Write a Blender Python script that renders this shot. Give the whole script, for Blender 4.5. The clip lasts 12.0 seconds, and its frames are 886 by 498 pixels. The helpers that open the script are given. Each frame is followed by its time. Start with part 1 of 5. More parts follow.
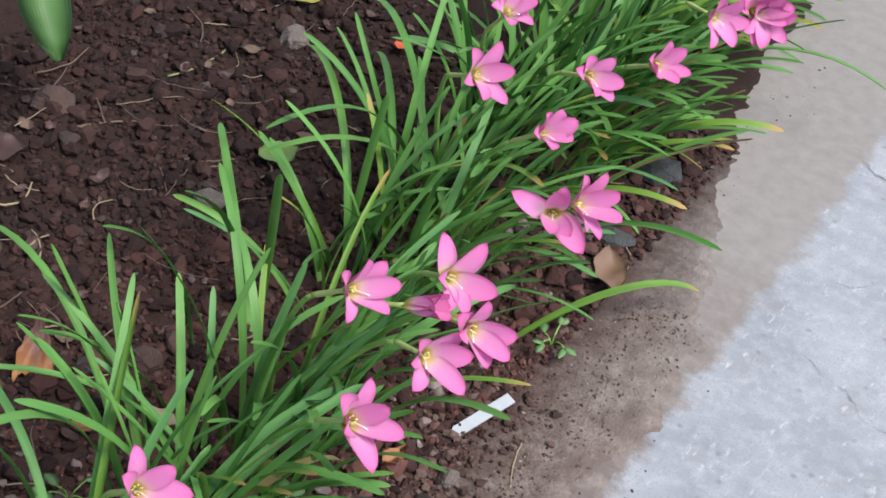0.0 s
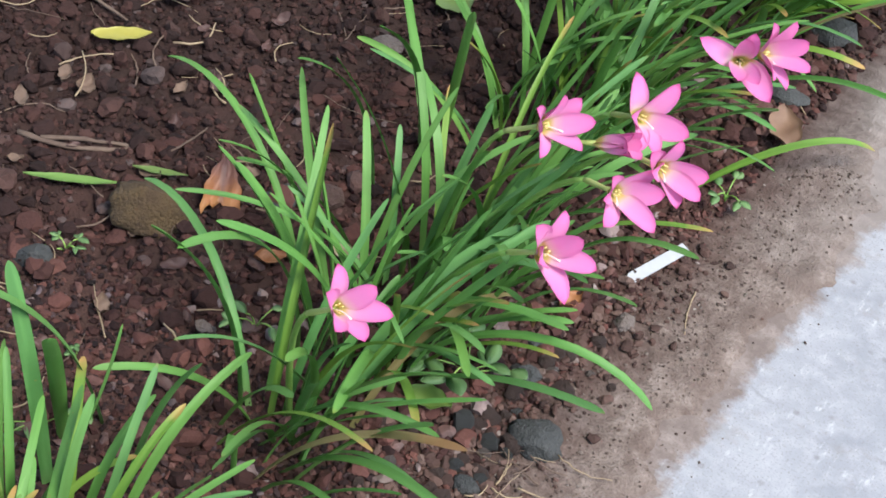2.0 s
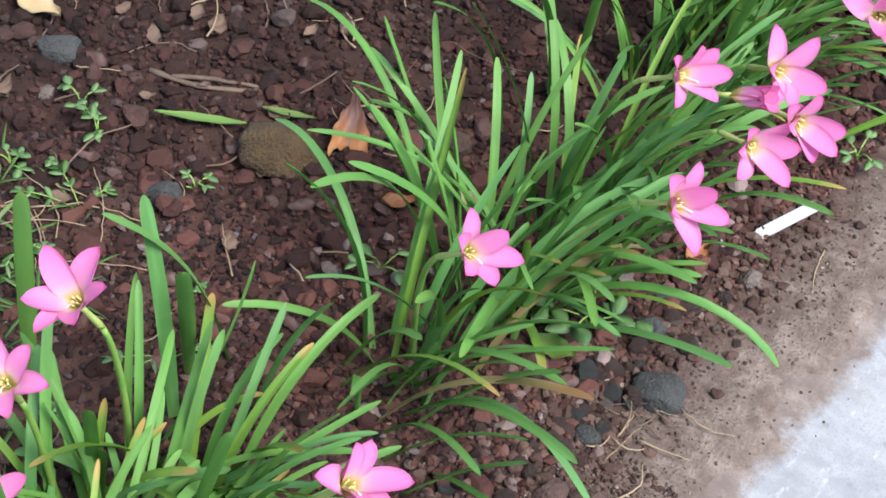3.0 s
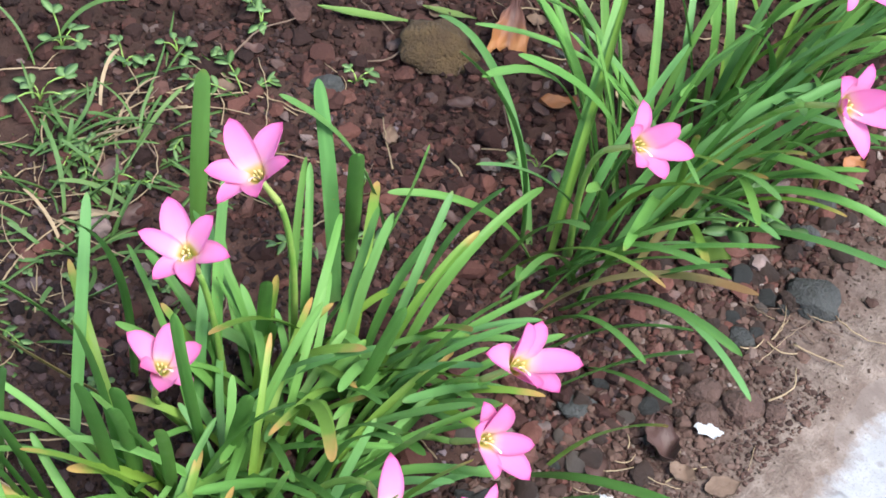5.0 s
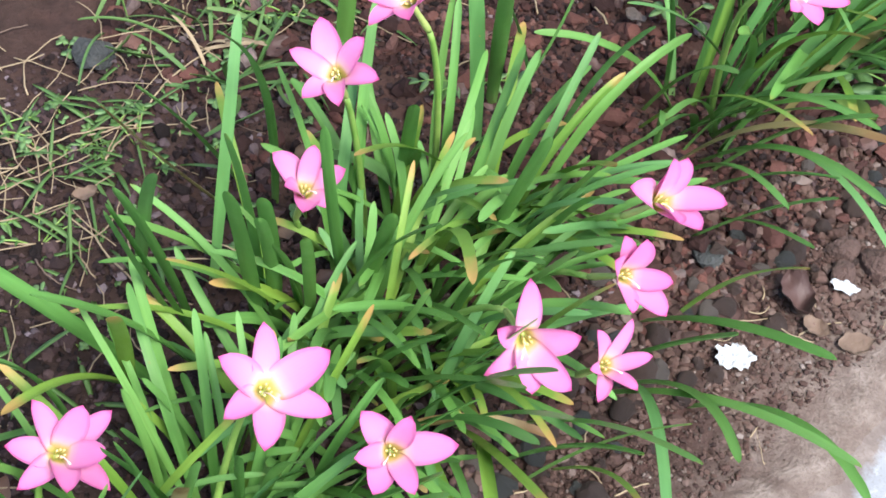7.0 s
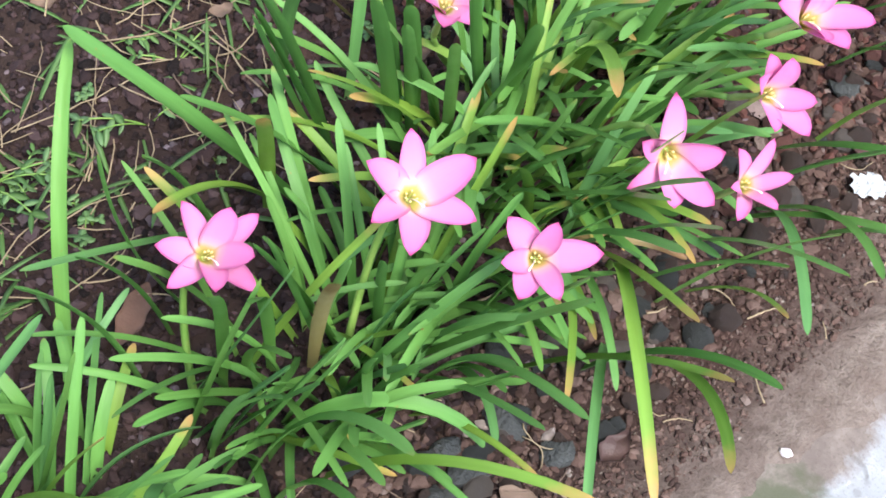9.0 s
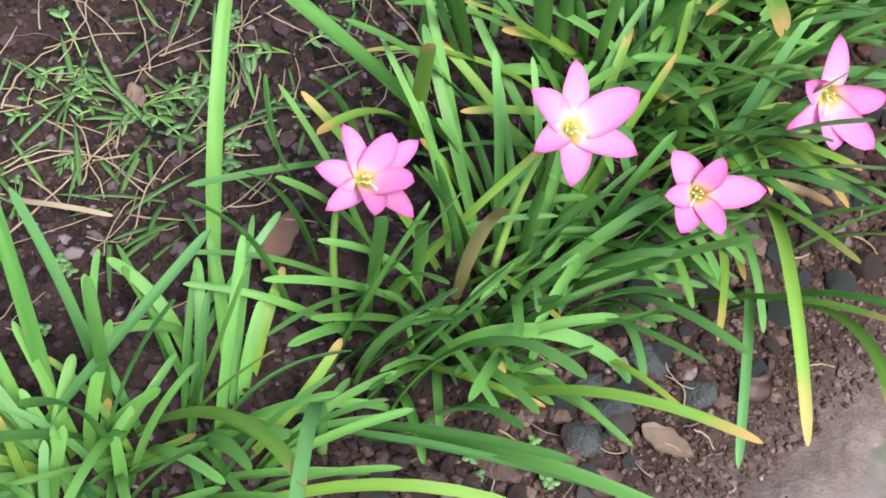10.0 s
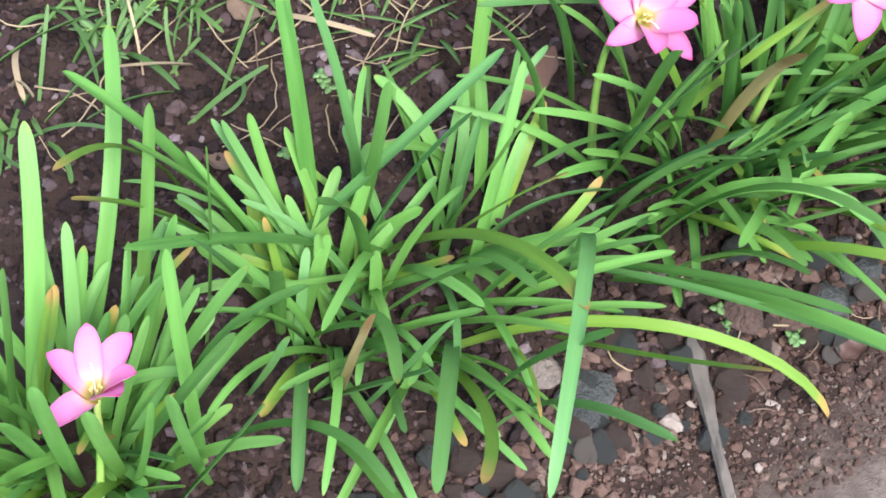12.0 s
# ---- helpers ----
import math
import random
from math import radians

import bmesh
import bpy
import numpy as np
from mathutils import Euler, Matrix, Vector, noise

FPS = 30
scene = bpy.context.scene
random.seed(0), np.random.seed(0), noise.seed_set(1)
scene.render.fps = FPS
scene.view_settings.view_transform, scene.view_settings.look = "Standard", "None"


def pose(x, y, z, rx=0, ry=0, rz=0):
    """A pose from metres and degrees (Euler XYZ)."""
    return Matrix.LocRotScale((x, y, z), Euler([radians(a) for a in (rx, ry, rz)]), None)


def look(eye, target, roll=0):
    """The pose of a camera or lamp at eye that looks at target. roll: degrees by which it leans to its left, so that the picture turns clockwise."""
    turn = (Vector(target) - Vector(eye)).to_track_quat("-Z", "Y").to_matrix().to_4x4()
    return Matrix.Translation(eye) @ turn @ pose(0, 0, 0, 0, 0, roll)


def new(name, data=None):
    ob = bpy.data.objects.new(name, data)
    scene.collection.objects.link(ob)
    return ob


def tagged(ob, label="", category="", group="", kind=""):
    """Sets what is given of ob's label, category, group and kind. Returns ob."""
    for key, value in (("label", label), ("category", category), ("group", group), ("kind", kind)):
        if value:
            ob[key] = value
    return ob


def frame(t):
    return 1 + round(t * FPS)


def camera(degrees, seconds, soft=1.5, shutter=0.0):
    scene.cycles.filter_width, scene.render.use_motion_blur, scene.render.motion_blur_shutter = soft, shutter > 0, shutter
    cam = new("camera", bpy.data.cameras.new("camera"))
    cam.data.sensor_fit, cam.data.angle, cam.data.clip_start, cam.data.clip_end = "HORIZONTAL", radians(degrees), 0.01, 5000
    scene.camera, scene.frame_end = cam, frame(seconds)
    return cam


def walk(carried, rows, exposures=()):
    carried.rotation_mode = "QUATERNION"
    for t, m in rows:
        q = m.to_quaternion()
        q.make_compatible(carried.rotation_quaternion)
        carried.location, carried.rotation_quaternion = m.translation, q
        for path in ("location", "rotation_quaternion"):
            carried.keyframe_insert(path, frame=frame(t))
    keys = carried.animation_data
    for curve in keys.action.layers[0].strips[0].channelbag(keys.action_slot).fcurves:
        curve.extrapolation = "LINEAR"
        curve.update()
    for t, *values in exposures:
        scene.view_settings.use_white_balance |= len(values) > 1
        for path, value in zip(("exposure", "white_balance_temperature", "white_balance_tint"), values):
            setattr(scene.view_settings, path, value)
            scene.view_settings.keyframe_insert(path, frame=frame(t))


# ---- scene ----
cam = camera(28.0, 12.0, soft=1.7, shutter=0.0)
# seconds, eye (m), heading to the left of +y, pitch, roll (degrees)
WAY = (
    (0.0, 0.2423, -0.4274, 1.0075, 23.73, -39.81, 12.51),
    (0.5, 0.2428, -0.4463, 1.0015, 24.39, -40.90, 12.43),
    (1.0, 0.2323, -0.4598, 0.9915, 26.28, -41.88, 11.50),
    (1.5, 0.2230, -0.4737, 0.9870, 26.65, -43.00, 12.01),
    (2.0, 0.2222, -0.4848, 0.9815, 27.56, -43.97, 11.81),
    (2.5, 0.2166, -0.4922, 0.9770, 30.68, -45.07, 10.69),
    (3.0, 0.2114, -0.4970, 0.9708, 31.81, -45.93, 10.60),
    (3.2, 0.2093, -0.5065, 0.9723, 32.39, -46.24, 10.46),
    (4.8, 0.2050, -0.5440, 0.9616, 35.27, -48.16, 9.97),
    (5.0, 0.2027, -0.5474, 0.9548, 36.02, -48.42, 9.63),
    (5.5, 0.1934, -0.5623, 0.9553, 37.87, -49.27, 8.72),
    (6.0, 0.2015, -0.5700, 0.9514, 38.60, -49.84, 8.67),
    (6.5, 0.2108, -0.5760, 0.9362, 40.15, -51.34, 8.42),
    (7.0, 0.2133, -0.5788, 0.9318, 40.83, -52.38, 8.78),
    (7.2, 0.2150, -0.5823, 0.9292, 41.35, -52.69, 8.57),
    (8.8, 0.2176, -0.6168, 0.9107, 44.25, -56.29, 6.98),
    (9.0, 0.2146, -0.6228, 0.9118, 44.28, -56.72, 7.17),
    (9.5, 0.2053, -0.6437, 0.9054, 45.61, -57.29, 6.94),
    (10.0, 0.1955, -0.6766, 0.8988, 47.16, -57.91, 6.90),
    (10.5, 0.1966, -0.6964, 0.8912, 48.18, -58.47, 7.21),
    (11.0, 0.1928, -0.7148, 0.8859, 48.84, -60.00, 7.66),
    (11.5, 0.1707, -0.7473, 0.8763, 50.49, -61.21, 7.92),
    (12.0, 0.1678, -0.7614, 0.8778, 52.70, -61.88, 7.39),
)
walk(cam, [(t, pose(x, y, z, 90 + pitch, 0, head) @ pose(0, 0, 0, 0, 0, roll)) for t, x, y, z, head, pitch, roll in WAY],
     exposures=((0.0, 1.18), (2.5, 1.54), (5.5, 1.82), (7.0, 1.88), (9.5, 1.86), (12.0, 2.10)))

# ---- world and light: a bright overcast sky ----
world = bpy.data.worlds.new("sky")
scene.world = world
world.use_nodes = True
wn = world.node_tree.nodes
sky = wn.new("ShaderNodeTexSky")
sky.sky_type, sky.sun_disc = "NISHITA", False
sky.sun_elevation, sky.sun_rotation = radians(58), radians(100)
cloud = wn.new("ShaderNodeHueSaturation")  # thin cloud greys the blue
cloud.inputs["Saturation"].default_value = 0.80
world.node_tree.links.new(sky.outputs[0], cloud.inputs["Color"])
world.node_tree.links.new(cloud.outputs[0], wn["Background"].inputs[0])
wn["Background"].inputs[1].default_value = 0.115
sun = new("sun", bpy.data.lights.new("sun", "SUN"))
sun.data.energy, sun.data.angle, sun.data.color = 1.9, radians(24), (1.0, 0.96, 0.9)
sun.matrix_world = look((math.cos(radians(-10)) * 5, math.sin(radians(-10)) * 5, 8), (0, 0, 0))

# ---- materials ----


def material(name):
    m = bpy.data.materials.new(name)
    m.use_nodes = True
    nt = m.node_tree
    return m, nt, nt.nodes["Principled BSDF"]


def node(nt, kind, **values):
    n = nt.nodes.new("ShaderNode" + kind)
    for k, v in values.items():
        if k in n.inputs:
            n.inputs[k].default_value = v
    return n


def noise_node(nt, vec, scale, detail=4.0, rough=0.6):
    n = node(nt, "TexNoise", Scale=scale, Detail=detail, Roughness=rough)
    nt.links.new(vec, n.inputs["Vector"])
    return n.outputs["Fac"]


def ramp(nt, fac, *stops):
    r = nt.nodes.new("ShaderNodeValToRGB")
    el = r.color_ramp.elements
    while len(el) < len(stops):
        el.new(0.5)
    for e, (pos, col) in zip(el, stops):
        e.position, e.color = pos, (*col, 1) if len(col) == 3 else col
    nt.links.new(fac, r.inputs[0])
    return r.outputs[0]


def mix(nt, fac, a, b, mode="MIX"):
    n = nt.nodes.new("ShaderNodeMix")
    n.data_type, n.blend_type = "RGBA", mode
    for sock, v in ((n.inputs[0], fac), (n.inputs[6], a), (n.inputs[7], b)):
        if isinstance(v, (int, float)):
            sock.default_value = v
        elif isinstance(v, tuple):
            sock.default_value = (*v, 1)
        else:
            nt.links.new(v, sock)
    return n.outputs[2]


def maths(nt, op, a, b=0.5):
    n = nt.nodes.new("ShaderNodeMath")
    n.operation = op
    for sock, v in zip(n.inputs, (a, b)):
        if isinstance(v, (int, float)):
            sock.default_value = v
        else:
            nt.links.new(v, sock)
    return n.outputs[0]


def bump(nt, bsdf, height, strength, distance):
    b = node(nt, "Bump", Strength=strength, Distance=distance)
    nt.links.new(height, b.inputs["Height"])
    nt.links.new(b.outputs[0], bsdf.inputs["Normal"])


def object_coords(nt):
    return nt.nodes.new("ShaderNodeTexCoord").outputs["Object"]


def position(nt):
    return nt.nodes.new("ShaderNodeNewGeometry").outputs["Position"]


def thin(nt, bsdf, colour, share):
    """Let light through a thin blade or petal."""
    t = nt.nodes.new("ShaderNodeBsdfTranslucent")
    if isinstance(colour, tuple):
        t.inputs[0].default_value = (*colour, 1)
    else:
        nt.links.new(colour, t.inputs[0])
    m = nt.nodes.new("ShaderNodeMixShader")
    m.inputs[0].default_value = share
    nt.links.new(bsdf.outputs[0], m.inputs[1])
    nt.links.new(t.outputs[0], m.inputs[2])
    nt.links.new(m.outputs[0], nt.nodes["Material Output"].inputs[0])


def uv_axes(nt):
    sep = nt.nodes.new("ShaderNodeSeparateXYZ")
    nt.links.new(nt.nodes.new("ShaderNodeTexCoord").outputs["UV"], sep.inputs[0])
    return sep.outputs[0], sep.outputs[1]


def leaf_material(name, dark, light, tip, tip_from):
    m, nt, b = material(name)
    u, v = uv_axes(nt)
    rnd = nt.nodes.new("ShaderNodeObjectInfo").outputs["Random"]
    pos = position(nt)
    patch = noise_node(nt, pos, 38, 3)
    base = mix(nt, rnd, dark, light)
    base = mix(nt, maths(nt, "MULTIPLY", patch, 0.45), base, light)
    # some blades have yellowed, and most pale towards the end
    second = maths(nt, "FRACT", maths(nt, "MULTIPLY", rnd, 7.3), 0.0)
    base = mix(nt, ramp(nt, second, (0.60, (0, 0, 0)), (1.0, (0.28,) * 3)), base, tuple(min(0.6, f * c) for f, c in zip((1.5, 1.02, 0.8), light)))
    third = maths(nt, "FRACT", maths(nt, "MULTIPLY", rnd, 13.7), 0.0)
    base = mix(nt, maths(nt, "MULTIPLY", third, ramp(nt, v, (0.35, (0, 0, 0)), (0.95, (0.55,) * 3))), base, tuple(f * c for f, c in zip((1.25, 1.12, 1.7), light)))
    # pale foot of the blade, and fine veins along it
    base = mix(nt, ramp(nt, v, (0.0, (0.5,) * 3), (0.16, (0.0,) * 3)), base, (0.30, 0.36, 0.12))
    vein = node(nt, "TexWave", Scale=5.0, Distortion=0.4)
    comb = nt.nodes.new("ShaderNodeCombineXYZ")
    nt.links.new(u, comb.inputs[0])
    nt.links.new(comb.outputs[0], vein.inputs["Vector"])
    base = mix(nt, maths(nt, "MULTIPLY", vein.outputs["Fac"], 0.16), base, light)
    rim = maths(nt, "ABSOLUTE", maths(nt, "SUBTRACT", u, 0.5), 0.0)
    base = mix(nt, ramp(nt, rim, (0.36, (0, 0, 0)), (0.5, (0.22,) * 3)), base, dark)
    streak = nt.nodes.new("ShaderNodeTexNoise")
    streak.inputs["Scale"].default_value = 1.0
    spread = nt.nodes.new("ShaderNodeCombineXYZ")
    nt.links.new(maths(nt, "MULTIPLY", u, 2.0), spread.inputs[0])
    nt.links.new(maths(nt, "MULTIPLY", v, 3.0), spread.inputs[1])
    nt.links.new(maths(nt, "MULTIPLY", rnd, 97.0), spread.inputs[2])
    nt.links.new(spread.outputs[0], streak.inputs["Vector"])
    base = mix(nt, ramp(nt, streak.outputs["Fac"], (0.40, (0, 0, 0)), (0.75, (0.45,) * 3)), base, tuple(min(0.6, 1.35 * c + 0.02) for c in light))
    # withered end, of its own length on each blade
    reach = maths(nt, "ADD", v, maths(nt, "MULTIPLY", maths(nt, "SUBTRACT", noise_node(nt, pos, 90, 2), 0.5), 0.12))
    reach = maths(nt, "ADD", reach, maths(nt, "MULTIPLY", rnd, 0.05))
    wither = nt.nodes.new("ShaderNodeMapRange")
    for k, val in (("From Min", tip_from), ("From Max", tip_from + 0.11)):
        wither.inputs[k].default_value = val
    nt.links.new(reach, wither.inputs["Value"])
    wither = wither.outputs[0]
    base = mix(nt, wither, base, tip)
    # small brown flecks
    fleck = ramp(nt, noise_node(nt, pos, 260, 2), (0.71, (0, 0, 0)), (0.76, (1, 1, 1)))
    base = mix(nt, maths(nt, "MULTIPLY", fleck, 0.45), base, (0.30, 0.20, 0.05))
    nt.links.new(base, b.inputs["Base Color"])
    nt.links.new(ramp(nt, patch, (0.3, (0.34,) * 3), (0.7, (0.52,) * 3)), b.inputs["Roughness"])
    b.inputs["Specular IOR Level"].default_value = 0.34
    bump(nt, b, vein.outputs["Fac"], 0.22, 0.0005)
    thin(nt, b, mix(nt, 0.6, base, (0.15, 0.42, 0.03)), 0.25)
    return m


LEAF = leaf_material("lily_leaf", (0.054, 0.176, 0.034), (0.142, 0.338, 0.072), (0.42, 0.30, 0.06), 1.02)
LEAF_YELLOW = leaf_material("lily_leaf_yellow_tipped", (0.085, 0.205, 0.028), (0.190, 0.350, 0.052), (0.50, 0.32, 0.11), 0.895)
LEAF_BLUE = leaf_material("lily_leaf_bluish", (0.056, 0.182, 0.046), (0.135, 0.325, 0.092), (0.42, 0.30, 0.06), 1.02)
LEAF_DRY = leaf_material("lily_leaf_withered", (0.27, 0.205, 0.085), (0.37, 0.31, 0.14), (0.26, 0.15, 0.07), 0.8)
LEAF_WEED = leaf_material("weed_leaf", (0.050, 0.128, 0.031), (0.108, 0.215, 0.062), (0.3, 0.3, 0.1), 0.99)


def petal_material():
    m, nt, b = material("pink_petal")
    u, v = uv_axes(nt)
    rnd = nt.nodes.new("ShaderNodeObjectInfo").outputs["Random"]
    col = ramp(nt, v, (0.0, (0.42, 0.56, 0.08)), (0.20, (0.58, 0.62, 0.10)), (0.28, (0.74, 0.66, 0.22)), (0.36, (0.86, 0.66, 0.66)), (0.50, (0.86, 0.41, 0.68)), (0.72, (0.85, 0.31, 0.62)),
               (0.94, (0.83, 0.205, 0.52)), (1.0, (0.68, 0.07, 0.30)))
    edge = maths(nt, "ABSOLUTE", maths(nt, "SUBTRACT", u, 0.5), 0.0)
    col = mix(nt, ramp(nt, edge, (0.36, (0, 0, 0)), (0.5, (0.30,) * 3)), col, (0.83, 0.21, 0.53))
    comb = nt.nodes.new("ShaderNodeCombineXYZ")
    nt.links.new(u, comb.inputs[0])
    wave = node(nt, "TexWave", Scale=3.4, Distortion=1.0)
    nt.links.new(comb.outputs[0], wave.inputs["Vector"])
    col = mix(nt, maths(nt, "MULTIPLY", wave.outputs["Fac"], 0.10), col, (0.84, 0.46, 0.68))
    col = mix(nt, maths(nt, "MULTIPLY", rnd, 0.20), col, (0.76, 0.20, 0.44))
    nt.links.new(col, b.inputs["Base Color"])
    b.inputs["Roughness"].default_value = 0.55
    b.inputs["Specular IOR Level"].default_value = 0.3
    bump(nt, b, wave.outputs["Fac"], 0.08, 0.0004)
    thin(nt, b, col, 0.42)
    return m


PETAL = petal_material()


def plain(name, colour, other, scale, rough=0.7, height=0.3, distance=0.001, metal=0.0):
    m, nt, b = material(name)
    pos = object_coords(nt)
    n1, n2 = noise_node(nt, pos, scale, 5), noise_node(nt, pos, scale * 6, 3)
    rnd = nt.nodes.new("ShaderNodeObjectInfo").outputs["Random"]
    col = mix(nt, ramp(nt, n1, (0.35, (0, 0, 0)), (0.68, (1, 1, 1))), colour, other)
    col = mix(nt, maths(nt, "MULTIPLY", n2, 0.4), col, tuple(0.6 * c for c in colour))
    col = mix(nt, maths(nt, "MULTIPLY", rnd, 0.35), col, tuple(1.25 * c for c in other))
    nt.links.new(col, b.inputs["Base Color"])
    b.inputs["Roughness"].default_value = rough
    b.inputs["Metallic"].default_value = metal
    bump(nt, b, n2, height, distance)
    return m


STALK = plain("stalk_green", (0.14, 0.32, 0.05), (0.26, 0.40, 0.10), 60, 0.45, 0.1)
SPATHE = plain("spathe_pale_green", (0.30, 0.42, 0.10), (0.42, 0.46, 0.16), 80, 0.5, 0.1)
ANTHER = plain("anther_yellow", (0.80, 0.70, 0.24), (0.86, 0.80, 0.38), 300, 0.7, 0.2)
STYLE = plain("style_white", (0.85, 0.80, 0.78), (0.85, 0.70, 0.75), 300, 0.5, 0.1)
STONE_GREY = plain("stone_grey", (0.034, 0.037, 0.038), (0.074, 0.078, 0.077), 70, 0.85, 1.0, 0.0045)
STONE_RED = plain("stone_reddish", (0.058, 0.034, 0.029), (0.108, 0.064, 0.052), 55, 0.9, 1.0, 0.0045)
STONE_PALE = plain("stone_pale", (0.12, 0.095, 0.082), (0.20, 0.165, 0.148), 55, 0.9, 1.0, 0.0045)
DRY_LEAF = plain("dry_leaf_brown", (0.20, 0.075, 0.03), (0.34, 0.15, 0.06), 30, 0.6, 0.5, 0.002)
DARK_LEAF = plain("dry_leaf_dark", (0.055, 0.028, 0.026), (0.105, 0.058, 0.050), 30, 0.6, 0.5, 0.002)
YELLOW_LEAF = plain("fallen_leaf_yellow", (0.27, 0.25, 0.05), (0.36, 0.33, 0.07), 30, 0.5, 0.3, 0.001)
STRAW = plain("straw", (0.24, 0.175, 0.105), (0.36, 0.28, 0.18), 40, 0.7, 0.3)
TWIG = plain("twig_brown", (0.10, 0.065, 0.05), (0.17, 0.12, 0.09), 60, 0.85, 0.6)
WOOD = plain("weathered_wood", (0.060, 0.050, 0.045), (0.125, 0.108, 0.098), 50, 0.85, 0.7)
WHITE = plain("white_plastic", (0.40, 0.42, 0.45), (0.48, 0.50, 0.53), 25, 0.35, 0.05)
PAPER = plain("white_scrap", (0.42, 0.44, 0.47), (0.58, 0.60, 0.63), 60, 0.8, 0.5, 0.002)


def lean_nodes(nt, y):
    """The same swing of the margin as lean() gives."""
    return maths(nt, "MULTIPLY", maths(nt, "MAXIMUM", maths(nt, "SUBTRACT", 0.08, maths(nt, "MAXIMUM", y, -0.95)), 0.0), 0.085)


def soil_material():
    m, nt, b = material("soil")
    pos = position(nt)
    sep = nt.nodes.new("ShaderNodeSeparateXYZ")
    nt.links.new(pos, sep.inputs[0])
    fine, mid, big = noise_node(nt, pos, 420, 4), noise_node(nt, pos, 95, 5), noise_node(nt, pos, 11, 4)
    bed = mix(nt, ramp(nt, mid, (0.3, (0, 0, 0)), (0.7, (1, 1, 1))), (0.028, 0.014, 0.013), (0.080, 0.039, 0.034))
    bed = mix(nt, maths(nt, "MULTIPLY", fine, 0.45), bed, (0.13, 0.082, 0.067))
    bed = mix(nt, ramp(nt, big, (0.45, (0, 0, 0)), (0.7, (0.5,) * 3)), bed, (0.06, 0.045, 0.036))
    humus = nt.nodes.new("ShaderNodeMapRange")
    for k, v in (("From Min", 0.05), ("From Max", -0.30)):
        humus.inputs[k].default_value = v
    nt.links.new(maths(nt, "ADD", sep.outputs[1], maths(nt, "MULTIPLY", maths(nt, "SUBTRACT", big, 0.5), 0.3)), humus.inputs["Value"])
    bed = mix(nt, maths(nt, "MULTIPLY", humus.outputs[0], 0.8), bed, mix(nt, mid, (0.013, 0.009, 0.008), (0.044, 0.031, 0.028)))
    dust = mix(nt, ramp(nt, mid, (0.3, (0, 0, 0)), (0.72, (1, 1, 1))), (0.165, 0.130, 0.112), (0.285, 0.236, 0.209))
    dust = mix(nt, ramp(nt, fine, (0.36, (0.4,) * 3), (0.47, (0, 0, 0))), dust, (0.085, 0.060, 0.050))
    dust = mix(nt, ramp(nt, noise_node(nt, pos, 33, 6, 0.7), (0.42, (0.75,) * 3), (0.60, (0, 0, 0))), dust, (0.125, 0.092, 0.078))
    beyond = nt.nodes.new("ShaderNodeMapRange")
    for k, v in (("From Min", 0.58), ("From Max", 0.88)):
        beyond.inputs[k].default_value = v
    nt.links.new(maths(nt, "ADD", sep.outputs[1], maths(nt, "MULTIPLY", maths(nt, "SUBTRACT", big, 0.5), 0.3)), beyond.inputs["Value"])
    dust = mix(nt, maths(nt, "MULTIPLY", beyond.outputs[0], 0.8), dust, mix(nt, mid, (0.185, 0.162, 0.147), (0.305, 0.278, 0.258)))
    dust = mix(nt, maths(nt, "MULTIPLY", humus.outputs[0], 0.65), dust, mix(nt, mid, (0.060, 0.045, 0.040), (0.150, 0.124, 0.115)))
    # the trodden, dusty strip beside the paving, narrower at the near end
    strip = maths(nt, "ADD", sep.outputs[0], maths(nt, "MULTIPLY", maths(nt, "SUBTRACT", big, 0.5), 0.05))
    strip = maths(nt, "ADD", strip, maths(nt, "MULTIPLY", maths(nt, "SUBTRACT", mid, 0.5), 0.045))
    nearer = nt.nodes.new("ShaderNodeMapRange")
    for k, v in (("From Min", 0.0), ("From Max", 0.28), ("To Min", -0.050), ("To Max", 0.0)):
        nearer.inputs[k].default_value = v
    nt.links.new(sep.outputs[1], nearer.inputs["Value"])
    strip = maths(nt, "ADD", strip, nearer.outputs[0])
    strip = maths(nt, "SUBTRACT", strip, lean_nodes(nt, sep.outputs[1]))
    mapped = nt.nodes.new("ShaderNodeMapRange")
    for k, v in (("From Min", -0.115), ("From Max", -0.040)):
        mapped.inputs[k].default_value = v
    nt.links.new(strip, mapped.inputs["Value"])
    # the bed colour carries painted shade towards the shrub
    nt.links.new(mix(nt, mapped.outputs[0], shrub_shade(nt, bed), dust), b.inputs["Base Color"])
    b.inputs["Roughness"].default_value = 0.95
    b.inputs["Specular IOR Level"].default_value = 0.15
    bump(nt, b, maths(nt, "ADD", mid, maths(nt, "MULTIPLY", fine, 0.6)), 0.8, 0.004)
    return m


def shrub_shade(nt, colour):
    """Shade painted into the ground colour, darker towards the shrub at the back of the bed."""
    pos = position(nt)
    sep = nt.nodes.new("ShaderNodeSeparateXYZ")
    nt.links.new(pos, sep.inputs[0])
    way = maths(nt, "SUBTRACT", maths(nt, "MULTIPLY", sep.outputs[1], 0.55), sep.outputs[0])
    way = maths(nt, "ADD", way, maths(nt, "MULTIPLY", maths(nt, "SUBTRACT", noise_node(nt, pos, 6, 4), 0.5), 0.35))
    shade_mix = nt.nodes.new("ShaderNodeMapRange")
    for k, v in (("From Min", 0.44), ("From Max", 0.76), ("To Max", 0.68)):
        shade_mix.inputs[k].default_value = v
    nt.links.new(way, shade_mix.inputs["Value"])
    return mix(nt, shade_mix.outputs[0], colour, (0.020, 0.013, 0.012))


